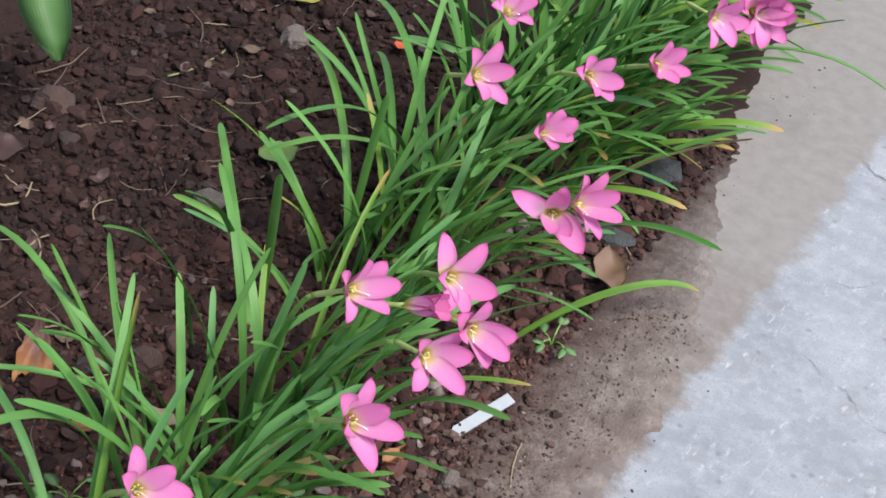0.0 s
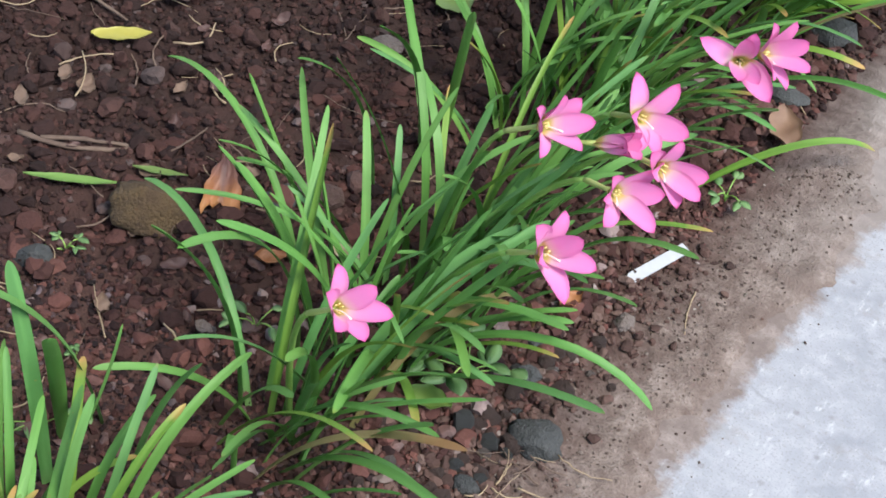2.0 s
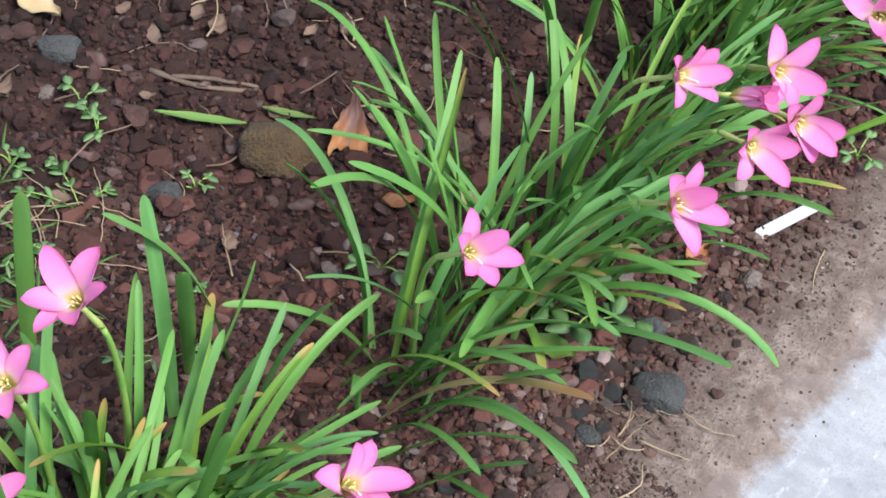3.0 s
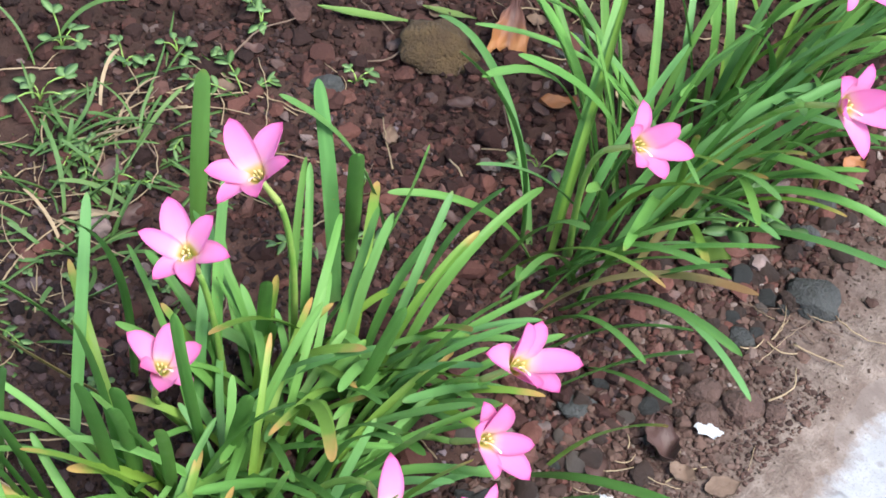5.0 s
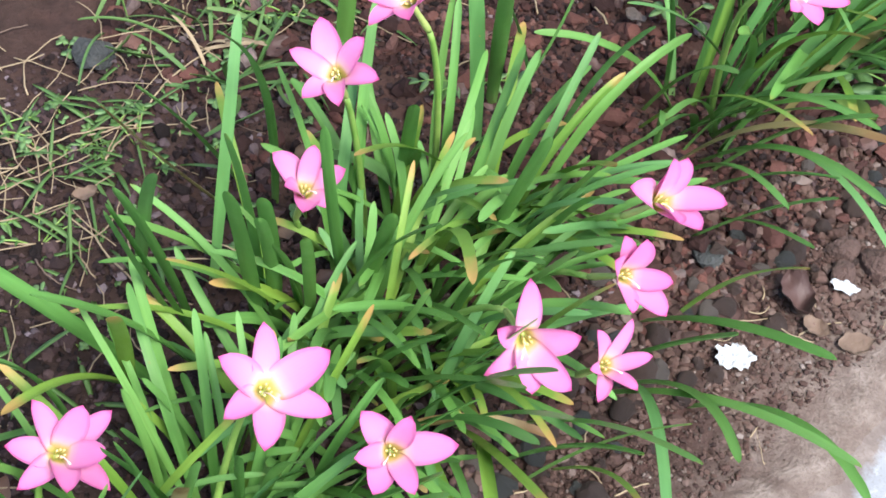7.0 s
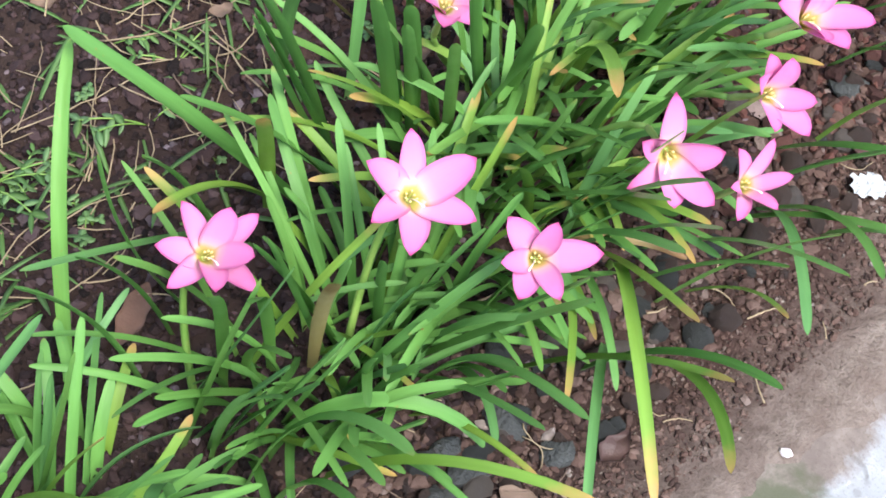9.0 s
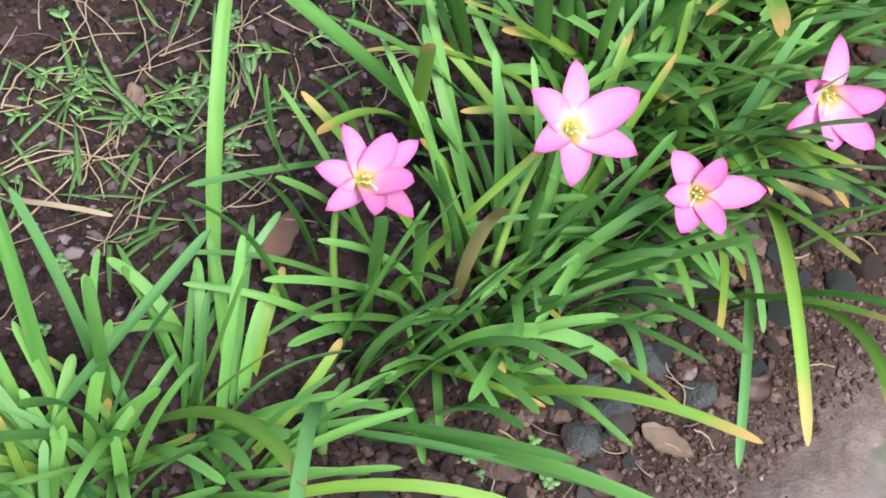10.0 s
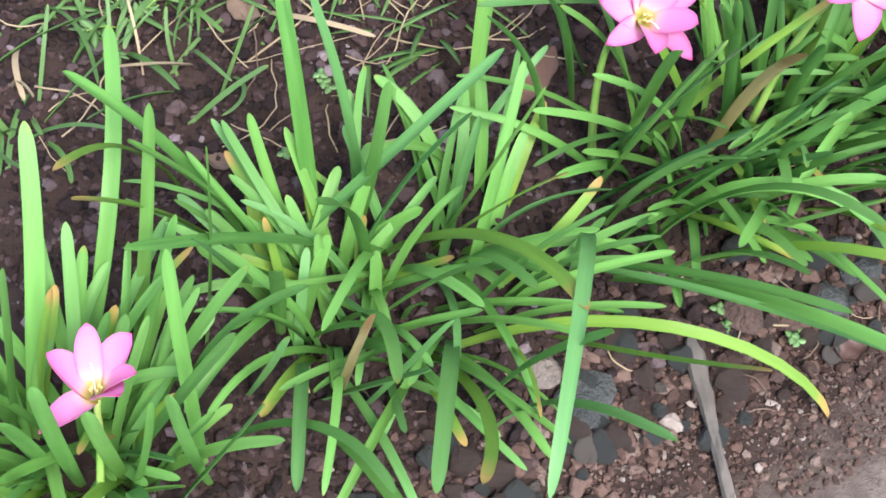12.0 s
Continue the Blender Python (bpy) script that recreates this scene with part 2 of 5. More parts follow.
def concrete_material():
    m, nt, b = material("concrete")
    pos = position(nt)
    fine, mid, big = noise_node(nt, pos, 500, 3), noise_node(nt, pos, 60, 6), noise_node(nt, pos, 7, 5)
    col = mix(nt, ramp(nt, big, (0.35, (0, 0, 0)), (0.7, (1, 1, 1))), (0.225, 0.238, 0.262), (0.35, 0.362, 0.385))
    col = mix(nt, ramp(nt, mid, (0.45, (0, 0, 0)), (0.72, (0.6,) * 3)), col, (0.41, 0.415, 0.44))
    col = mix(nt, ramp(nt, fine, (0.34, (0.6,) * 3), (0.46, (0, 0, 0))), col, (0.20, 0.195, 0.20))
    blotch = noise_node(nt, pos, 19, 5, 0.7)
    col = mix(nt, ramp(nt, blotch, (0.56, (0, 0, 0)), (0.66, (0.45,) * 3)), col, (0.23, 0.215, 0.205))
    # pale scuffs, drawn out one way
    drawn = nt.nodes.new("ShaderNodeVectorMath")
    drawn.operation = "MULTIPLY"
    drawn.inputs[1].default_value = (120, 44, 60)
    nt.links.new(pos, drawn.inputs[0])
    scuff = ramp(nt, noise_node(nt, drawn.outputs[0], 1.0, 5, 0.65), (0.58, (0, 0, 0)), (0.70, (0.75,) * 3))
    col = mix(nt, maths(nt, "MULTIPLY", scuff, ramp(nt, blotch, (0.40, (0, 0, 0)), (0.56, (1, 1, 1)))), col, (0.52, 0.53, 0.55))
    # hairline cracks
    bent = nt.nodes.new("ShaderNodeVectorMath")
    bent.operation = "MULTIPLY_ADD"
    jitter = node(nt, "TexNoise", Scale=30.0, Detail=4.0)
    nt.links.new(pos, jitter.inputs["Vector"])
    nt.links.new(jitter.outputs["Color"], bent.inputs[0])
    bent.inputs[1].default_value = (0.04, 0.04, 0.04)
    nt.links.new(pos, bent.inputs[2])
    cell = node(nt, "TexVoronoi", Scale=3.6)
    cell.feature = "DISTANCE_TO_EDGE"
    nt.links.new(bent.outputs[0], cell.inputs["Vector"])
    crack = ramp(nt, cell.outputs["Distance"], (0.003, (1, 1, 1)), (0.007, (0, 0, 0)))
    crack = maths(nt, "MULTIPLY", crack, ramp(nt, big, (0.50, (0, 0, 0)), (0.58, (0.8,) * 3)))
    col = mix(nt, crack, col, (0.09, 0.085, 0.085))
    vor = node(nt, "TexVoronoi", Scale=42.0)
    nt.links.new(pos, vor.inputs["Vector"])
    spot = ramp(nt, vor.outputs["Distance"], (0.07, (1, 1, 1)), (0.15, (0, 0, 0)))
    col = mix(nt, maths(nt, "MULTIPLY", spot, maths(nt, "MULTIPLY", mid, 0.9)), col, (0.14, 0.13, 0.13))
    # dust swept in from the bed
    sep = nt.nodes.new("ShaderNodeSeparateXYZ")
    nt.links.new(pos, sep.inputs[0])
    edge = maths(nt, "ADD", sep.outputs[0], maths(nt, "MULTIPLY", maths(nt, "SUBTRACT", noise_node(nt, pos, 24, 6, 0.7), 0.5), -0.055))
    reach = nt.nodes.new("ShaderNodeMapRange")
    for k, v in (("From Min", 0.05), ("From Max", 0.28), ("To Min", -0.030), ("To Max", 0.0)):
        reach.inputs[k].default_value = v
    nt.links.new(sep.outputs[1], reach.inputs["Value"])
    edge = maths(nt, "ADD", edge, reach.outputs[0])
    edge = maths(nt, "SUBTRACT", edge, lean_nodes(nt, sep.outputs[1]))
    mapped = nt.nodes.new("ShaderNodeMapRange")
    for k, v in (("From Min", 0.002), ("From Max", 0.013), ("To Min", 0.95), ("To Max", 0.0)):
        mapped.inputs[k].default_value = v
    nt.links.new(edge, mapped.inputs["Value"])
    grit = mix(nt, ramp(nt, mid, (0.3, (0, 0, 0)), (0.72, (1, 1, 1))), (0.165, 0.130, 0.112), (0.285, 0.236, 0.209))
    grit = mix(nt, ramp(nt, fine, (0.36, (0.4,) * 3), (0.47, (0, 0, 0))), grit, (0.085, 0.060, 0.050))
    grit = mix(nt, ramp(nt, noise_node(nt, pos, 33, 6, 0.7), (0.42, (0.75,) * 3), (0.60, (0, 0, 0))), grit, (0.125, 0.092, 0.078))
    beyond = nt.nodes.new("ShaderNodeMapRange")
    for k, v in (("From Min", 0.58), ("From Max", 0.88)):
        beyond.inputs[k].default_value = v
    nt.links.new(maths(nt, "ADD", sep.outputs[1], maths(nt, "MULTIPLY", maths(nt, "SUBTRACT", big, 0.5), 0.3)), beyond.inputs["Value"])
    grit = mix(nt, beyond.outputs[0], grit, mix(nt, mid, (0.185, 0.162, 0.147), (0.305, 0.278, 0.258)))
    humus = nt.nodes.new("ShaderNodeMapRange")
    for k, v in (("From Min", 0.05), ("From Max", -0.30)):
        humus.inputs[k].default_value = v
    nt.links.new(maths(nt, "ADD", sep.outputs[1], maths(nt, "MULTIPLY", maths(nt, "SUBTRACT", big, 0.5), 0.3)), humus.inputs["Value"])
    grit = mix(nt, maths(nt, "MULTIPLY", humus.outputs[0], 0.65), grit, mix(nt, mid, (0.060, 0.045, 0.040), (0.150, 0.124, 0.115)))
    col = mix(nt, mapped.outputs[0], col, grit)
    # a small mossy stain at the edge
    away = nt.nodes.new("ShaderNodeVectorMath")
    away.operation = "DISTANCE"
    away.inputs[1].default_value = (0.050, -0.157, 0)
    nt.links.new(pos, away.inputs[0])
    moss = maths(nt, "ADD", away.outputs["Value"], maths(nt, "MULTIPLY", maths(nt, "SUBTRACT", mid, 0.5), 0.06))
    moss = ramp(nt, moss, (0.018, (0.85,) * 3), (0.036, (0, 0, 0)))
    col = mix(nt, moss, col, (0.075, 0.085, 0.05))
    nt.links.new(col, b.inputs["Base Color"])
    b.inputs["Roughness"].default_value = 0.85
    bump(nt, b, maths(nt, "ADD", mid, maths(nt, "MULTIPLY", fine, 0.4)), 0.35, 0.002)
    return m


def clod_material(name, *colours):
    m, nt, b = material(name)
    geo = nt.nodes.new("ShaderNodeNewGeometry")
    n = noise_node(nt, geo.outputs["Position"], 300, 3)
    patch = noise_node(nt, geo.outputs["Position"], 14, 3)
    shift = maths(nt, "ADD", geo.outputs["Random Per Island"], maths(nt, "MULTIPLY", maths(nt, "SUBTRACT", patch, 0.5), 0.35))
    col = ramp(nt, shift, *zip((0.0, 0.45, 0.76, 0.93, 0.985, 1.0), colours))
    # crumbs get the same painted shade in their colour
    col = shrub_shade(nt, mix(nt, maths(nt, "MULTIPLY", n, 0.35), col, colours[0]))
    nt.links.new(col, b.inputs["Base Color"])
    b.inputs["Roughness"].default_value = 0.92
    b.inputs["Specular IOR Level"].default_value = 0.2
    bump(nt, b, n, 0.7, 0.002)
    return m


SOIL, CONCRETE = soil_material(), concrete_material()
CLODS = clod_material("gravel_clods", (0.018, 0.010, 0.010), (0.068, 0.031, 0.027), (0.142, 0.061, 0.050), (0.155, 0.086, 0.074), (0.15, 0.118, 0.115), (0.28, 0.21, 0.20))
MARGIN = clod_material("margin_crumbs", (0.040, 0.025, 0.022), (0.085, 0.050, 0.042), (0.125, 0.078, 0.064), (0.155, 0.105, 0.090), (0.19, 0.15, 0.135), (0.30, 0.25, 0.23))
EARTH = clod_material("earth_crumbs", (0.010, 0.007, 0.007), (0.034, 0.021, 0.022), (0.066, 0.040, 0.040), (0.088, 0.060, 0.063), (0.12, 0.092, 0.100), (0.21, 0.165, 0.183))
GRIT = clod_material("dust_grit", (0.055, 0.038, 0.032), (0.10, 0.074, 0.062), (0.14, 0.108, 0.092), (0.17, 0.14, 0.12), (0.20, 0.17, 0.15), (0.32, 0.28, 0.25))

FOIL, foil_nodes, foil_bsdf = material("crumpled_foil")
foil_bsdf.inputs["Metallic"].default_value = 1.0
foil_bsdf.inputs["Roughness"].default_value = 0.28
foil_nodes.links.new(mix(foil_nodes, noise_node(foil_nodes, object_coords(foil_nodes), 60, 2), (0.75, 0.72, 0.66), (0.62, 0.45, 0.18)), foil_bsdf.inputs["Base Color"])

# ---- helpers for meshes ----


def solid(name, verts, faces, mat, smooth=True, uvs=None):
    me = bpy.data.meshes.new(name)
    me.from_pydata(verts, [], faces)
    me.materials.append(mat)
    if smooth:
        me.polygons.foreach_set("use_smooth", [True] * len(me.polygons))
    if uvs is not None:
        layer = me.uv_layers.new(name="UVMap")
        for loop in me.loops:
            layer.data[loop.index].uv = uvs[loop.vertex_index]
    me.update()
    return me


def part(name, mesh, parent, label=""):
    ob = new(name, mesh)
    ob.parent = parent
    if parent.parent is None:
        ob.matrix_parent_inverse = Matrix.Translation(parent.location).inverted()
    return tagged(ob, label)


def thing(name, at, label, category, group=""):
    ob = new(name)
    ob.location = at
    ob.empty_display_size = 0.02
    return tagged(ob, label, category, group)


def lean(y):
    """How far the margin of the bed swings out over the paving at the near end."""
    return 0.085 * max(0.0, 0.08 - max(y, -0.95))


def hills(x, y):
    """Height of the ground: a low, cloddy bed that runs out level beside the paving."""
    p = Vector((x, y, 0))
    over_paving = x > -0.206
    x -= lean(y)
    bed = min(1.0, max(0.0, (-0.06 - x) / 0.10))
    z = 0.006 * noise.noise(p * 4.0) * bed
    if -1.6 < x < 0.4 and -1.5 < y < 2.4:
        z += bed * (0.008 * noise.noise(p * 19) + 0.0055 * noise.noise(p * 47) + 0.003 * noise.noise(p * 105))
        z += (1 - bed) * (0.0035 + 0.0036 * noise.noise(p * 17) + 0.0024 * noise.noise(p * 60))
    if over_paving and x < 0.02 or -0.235 < x < 0.02:
        z = max(z, 0.0022 + 0.0012 * noise.noise(p * 90))
    ragged = 0.018 - 0.026 * min(1.0, max(0.0, (0.25 - y) / 0.2)) + 0.085 * min(1.0, max(0.0, (y - 0.72) / 0.25)) + 0.060 * min(1.0, max(0.0, (y - 0.98) / 0.25)) + 0.020 * noise.noise(Vector((y * 9, 3, x * 4))) + 0.009 * noise.noise(Vector((y * 38, 7, x * 15))) + 0.004 * noise.noise(p * 150)
    if x > -0.19:
        z -= 0.30 * max(0.0, x + ragged) + (0.02 if x > 0.06 else 0.0)
    return z


# ---- ground and paving ----
def axis_steps(lo, hi, step, far):
    mid = list(np.arange(lo, hi, step))
    out, s, v = [], step, hi
    while v < far:
        s *= 1.5
        v += s
        out.append(v)
    low, s, v = [], step, lo
    while v > -far:
        s *= 1.5
        v -= s
        low.append(v)
    return low[::-1] + mid + out


def build_ground():
    xs, ys = axis_steps(-0.80, 0.12, 0.0055, 80), axis_steps(-0.75, 1.40, 0.0055, 80)
    verts = [(x, y, hills(x, y)) for x in xs for y in ys]
    n = len(ys)
    faces = [(i * n + j, (i + 1) * n + j, (i + 1) * n + j + 1, i * n + j + 1) for i in range(len(xs) - 1) for j in range(n - 1)]
    g = new("ground", solid("ground", verts, faces, SOIL))
    tagged(g, "dark reddish-brown bed soil with a dusty trodden margin", "soil", kind="structure")
    bm = bmesh.new()
    bmesh.ops.create_cube(bm, size=1, matrix=Matrix.Translation((29.80, 0, -0.06)) @ Matrix.Diagonal((60, 160, 0.12, 1)))
    bmesh.ops.bevel(bm, geom=[e for e in bm.edges], offset=0.004, segments=2, affect="EDGES")
    me = bpy.data.meshes.new("pavement")
    bm.to_mesh(me)
    me.materials.append(CONCRETE)
    tagged(new("pavement", me), "pale blue-grey worn concrete paving with dusty edge", "paving", kind="structure")


build_ground()

# ---- plants: blades, flowers ----


def blade_line(base, az, length, rise, droop, bend, cuts):
    """The middle line of a blade: it leaves the ground at an angle, sinks towards its end and may bend sideways."""
    p, line, before = Vector(base), [], 0.0
    for s in cuts:
        mid = (s + before) / 2
        e, a = radians(rise - droop * mid ** 1.5), radians(az + bend * mid)
        p = p + Vector((math.cos(e) * math.cos(a), math.cos(e) * math.sin(a), math.sin(e))) * (length * (s - before))
        e, a = radians(rise - droop * s ** 1.5), radians(az + bend * s)
        line.append((p.copy(), Vector((math.cos(e) * math.cos(a), math.cos(e) * math.sin(a), math.sin(e))), a))
        before = s
    return line


CUTS = [0.93 * k / 12 for k in range(13)] + [0.955, 0.975, 0.99, 1.0]


def blade_mesh(base, az, length, rise, droop, bend, width, twist, mat):
    verts, uvs, faces = [], [], []
    steps = len(CUTS) - 1
    for s, (p, along, a) in zip(CUTS, blade_line(base, az, length, rise, droop, bend, CUTS)):
        w = width * (0.68 + 0.32 * min(1, s / 0.4)) * (1 - 0.22 * max(0, (s - 0.5) / 0.5) ** 2)
        if s > 0.925:
            w *= max(0.02, 1 - ((s - 0.925) / 0.075) ** 2) ** 0.5
        side = Matrix.Rotation(radians(twist * (0.3 + 0.7 * s)), 3, along) @ Vector((-math.sin(a), math.cos(a), 0))
        up = along.cross(side)
        thick, dip = 0.0007 + 0.0011 * (1 - s) * min(1, w / width), w * (0.02 + 0.15 * (0.5 + 0.5 * math.sin(az * 1.7 + length * 431)) ** 2)
        for off, lift, u in ((-0.5, 0, 0.0), (-0.2, -dip, 0.3), (0.2, -dip, 0.7), (0.5, 0, 1.0), (0.5, 0, 1.0), (0.0, -dip - thick, 0.5), (-0.5, 0, 0.0)):
            verts.append(p + side * (off * w) + up * lift)
            uvs.append((u, s))
    for k in range(steps):
        for i in (0, 1, 2, 4, 5):
            faces.append((k * 7 + i, k * 7 + i + 1, k * 7 + 8 + i, k * 7 + 7 + i))
    return solid("leaf", verts, faces, mat, uvs=uvs)


def blades(clump, mat, rows):
    for k, (x, y, az, length, rise, droop, bend, width) in enumerate(rows):
        part("leaf", blade_mesh((x, y, -0.008), az, length, rise, droop, bend, width, 14 * math.sin(k * 2.4 + az), mat), clump)


def tube(name, line, radii, mat, sides=7):
    verts, faces = [], []
    for k, p in enumerate(line):
        t = (line[min(k + 1, len(line) - 1)] - line[max(k - 1, 0)]).normalized()
        a = t.orthogonal().normalized()
        b = t.cross(a)
        for i in range(sides):
            q = 2 * math.pi * i / sides
            verts.append(p + (a * math.cos(q) + b * math.sin(q)) * radii[k])
    for k in range(len(line) - 1):
        for i in range(sides):
            j = (i + 1) % sides
            faces.append((k * sides + i, k * sides + j, k * sides + sides + j, k * sides + sides + i))
    faces += [tuple(range(sides))[::-1], tuple((len(line) - 1) * sides + i for i in range(sides))]
    return solid(name, verts, faces, mat)


def curve3(a, b, c, n):
    return [a * (1 - s) ** 2 + b * (2 * s * (1 - s)) + c * s * s for s in [k / n for k in range(n + 1)]]


def petal_mesh(frame_m, turn, reach, wide, lean_out, rng):
    """One petal of a funnel that looks along +z of frame_m: broad, pointed, with a thickness and a soft fold. lean_out: degrees from the axis to its tip."""
    rows, cols = 12, 6
    out, along = reach * math.sin(radians(lean_out)), reach * math.cos(radians(lean_out))
    a0, a1, a2, a3 = (0.0008, -0.0085), (0.0030, -0.0030), (0.52 * out, 0.66 * along + 0.0035), (out, along)
    verts, uvs, faces = [], [], []
    wob, roll, rot = rng.uniform(-0.0025, 0.0025), rng.uniform(-0.22, 0.22), Matrix.Rotation(turn, 4, "Z")
    sway, cup_by = rng.uniform(-0.05, 0.05) * reach, rng.uniform(0.10, 0.24)
    for layer in (0, 1):
        for k in range(rows + 1):
            s = k / rows
            c = [(1 - s) ** 3, 3 * s * (1 - s) ** 2, 3 * s * s * (1 - s), s ** 3]
            r = sum(w * q[0] for w, q in zip(c, (a0, a1, a2, a3)))
            d = sum(w * q[1] for w, q in zip(c, (a0, a1, a2, a3)))
            q = s ** 1.22
            w = wide * max(0.16 * (1 - s), (4 * q * (1 - q)) ** 0.66, 0.02)
            for i in range(cols + 1):
                u = i / cols - 0.5
                cup = (u * u * 4) * w * cup_by * (1 - 0.4 * s)
                ridge = -0.00035 * math.cos(u * 6 * math.pi) * math.sin(math.pi * s)
                p = Vector((r - 0.5 * cup, u * w + sway * math.sin(math.pi * s), d + cup + ridge + wob * math.sin(2.5 * s) * s + roll * u * w * s - layer * 0.0005))
                verts.append(frame_m @ (rot @ p))
                uvs.append((i / cols, s))
    n, c1 = (rows + 1) * (cols + 1), cols + 1
    for k in range(rows):
        for i in range(cols):
            q = (k * c1 + i, k * c1 + i + 1, k * c1 + c1 + i + 1, k * c1 + c1 + i)
            faces += [q, tuple(n + v for v in q[::-1])]
    rim = [k * c1 for k in range(rows + 1)] + [rows * c1 + i for i in range(1, c1)] + [k * c1 + cols for k in range(rows - 1, -1, -1)]
    rim += [i for i in range(cols - 1, 0, -1)]
    for a, b in zip(rim, rim[1:] + rim[:1]):
        faces.append((b, a, n + a, n + b))
    return solid("petal", verts, faces, PETAL, uvs=uvs)


def star(spin, lean_out, length):
    """Six even petals, for a bloom that is seen only in part."""
    return tuple((spin + 60 * k, lean_out + 4 * (k % 2), length) for k in range(6))


def flower(clump, foot, at, az, el, petals, seed=0, bow=0.5, wide=0.0):
    """A stalk from the ground and the flower on it; az, el: where it faces; petals: for each the turn from upright, the lean from the axis (degrees) and the length (mm)."""
    rng = random.Random(seed * 7 + 3)
    at = Vector(at)
    face = Vector((math.cos(radians(el)) * math.cos(radians(az)), math.cos(radians(el)) * math.sin(radians(az)), math.sin(radians(el))))
    BLOOMS.append((at, face.lerp(Vector((0.36, -0.46, 0.81)), 0.7).normalized()))
    ex = (Vector((0, 0, 1)) - face * face.z).normalized()
    ey = face.cross(ex)
    m = Matrix.Translation(at) @ Matrix((ex, ey, face)).transposed().to_4x4()
    foot = Vector((foot[0], foot[1], -0.006))
    neck = at - face * 0.009
    sheath = neck - face * 0.030
    ctrl = foot.lerp(sheath, bow) + Vector((0, 0, 0.35 * (sheath - foot).length * (0.4 + bow * 0.4)))
    ctrl = ctrl.lerp(sheath - face * 0.06, 0.45)
    part("flower_stalk", tube("flower_stalk", curve3(foot, ctrl, sheath, 12), [0.0027 - 0.0008 * k / 12 for k in range(13)], STALK), clump)
    line = [sheath, sheath.lerp(neck, 0.15), sheath.lerp(neck, 0.6), sheath.lerp(neck, 0.85), neck + face * 0.003]
    fl = part("flower", tube("flower_tube", line, [0.0018, 0.0023, 0.0019, 0.0017, 0.0022], SPATHE), clump, "pink rain lily bloom with yellow-green throat")
    for i, (turn, lean_out, length) in enumerate(petals):
        breadth = wide or 0.00048 * max(30, length)
        part("petal", petal_mesh(m @ Matrix.Translation((0, 0, 0.0009 * (i % 2))), radians(turn), length / 1000, breadth * (0.90 if i % 2 else 1.06) * rng.uniform(0.95, 1.05), lean_out, rng), fl)
    if petals[0][1] > 28:
        for i in range(6):
            q = 2 * math.pi * (i + 0.5) / 6 + rng.uniform(-0.3, 0.3)
            r1, h = 0.0022 * rng.uniform(0.6, 1.3), 0.0022 * rng.uniform(0.5, 1.3)
            a, b = m @ Vector((0.0010 * math.cos(q), 0.0010 * math.sin(q), -0.007)), m @ Vector((r1 * math.cos(q), r1 * math.sin(q), h - 0.002))
            t = (b - a).normalized()
            line = [a, a.lerp(b, 0.9), b - t * 0.0004, b + t * 0.0006, b + t * 0.0020, b + t * 0.0026]
            part("stamen", tube("stamen", line, [0.0003, 0.0003, 0.0004, 0.0007, 0.0006, 0.0002], ANTHER, 5), fl)
        q = rng.uniform(2.2, 4.0)
        tip = m @ Vector((0.008 * math.cos(q), 0.008 * math.sin(q), 0.010))
        part("style", tube("style", curve3(m @ Vector((0, 0, -0.010)), m @ Vector((0, 0, 0.004)), tip, 6), [0.00035] * 6 + [0.0006], STYLE, 5), fl)
    return fl


BLOOMS = []


def clear_of_blooms(base, az, length, rise, droop, bend):
    """Blades do not grow across an open bloom."""
    for p, _, _ in blade_line(base, az, length, rise, droop, bend, CUTS[3::2]):
        for c, face in BLOOMS:
            along = min(0.16, max(0.0, (p - c).dot(face)))
            if (p - c - face * along).length < 0.026 + 0.05 * along:
                return False
    return True


def clump_of(at, label):
    return thing("rain_lily_clump", (at[0], at[1], 0), label, "plant", "row of rain lilies")


def tuft(clump, centre, spread, count, seed, lean, share=0.5, length=(0.14, 0.25), rise=(58, 86), droop=(10, 70), width=(0.0050, 0.0080), dry=0.012):
    """The many blades of a clump: they fan out from its middle, and part of them lean one way."""
    rng = random.Random(seed)
    for _ in range(count):
        q, r = rng.uniform(0, 2 * math.pi), math.sqrt(rng.random())
        x, y = centre[0] + spread[0] * r * math.cos(q), centre[1] + spread[1] * r * math.sin(q)
        az = lean + rng.gauss(0, 35) if rng.random() < share else math.degrees(q) + rng.gauss(0, 45)
        pick = rng.random()
        mat = LEAF_DRY if pick < dry else LEAF_YELLOW if pick < dry + 0.16 else LEAF_BLUE if pick < dry + 0.28 else LEAF
        form = ((x, y, -0.008), az, rng.uniform(*length), rng.uniform(*rise), rng.uniform(*droop), rng.gauss(0, 18))
        wide, twist = rng.uniform(*width), rng.gauss(0, 20)
        if clear_of_blooms(*form):
            part("leaf", blade_mesh(*form, wide, twist, mat), clump)

# ---- the row of rain lilies, from the far end to the near end ----
far = clump_of((-0.269, 1.174), "dense green strap-leaved lily clump with pink blooms in soil bed")
flower(far, (-0.255, 0.960), (-0.136, 0.903, 0.195), -29, 15, star(-38, 50, 33), seed=1)
flower(far, (-0.245, 1.012), (-0.105, 0.943, 0.195), -44, 6, star(167, 50, 33), seed=2)
flower(far, (-0.236, 1.065), (-0.112, 0.939, 0.195), -39, 33, ((45, 57, 31), (76, 60, 31), (170, 79, 32), (239, 49, 33), (274, 47, 37), (354, 34, 31)), seed=3)

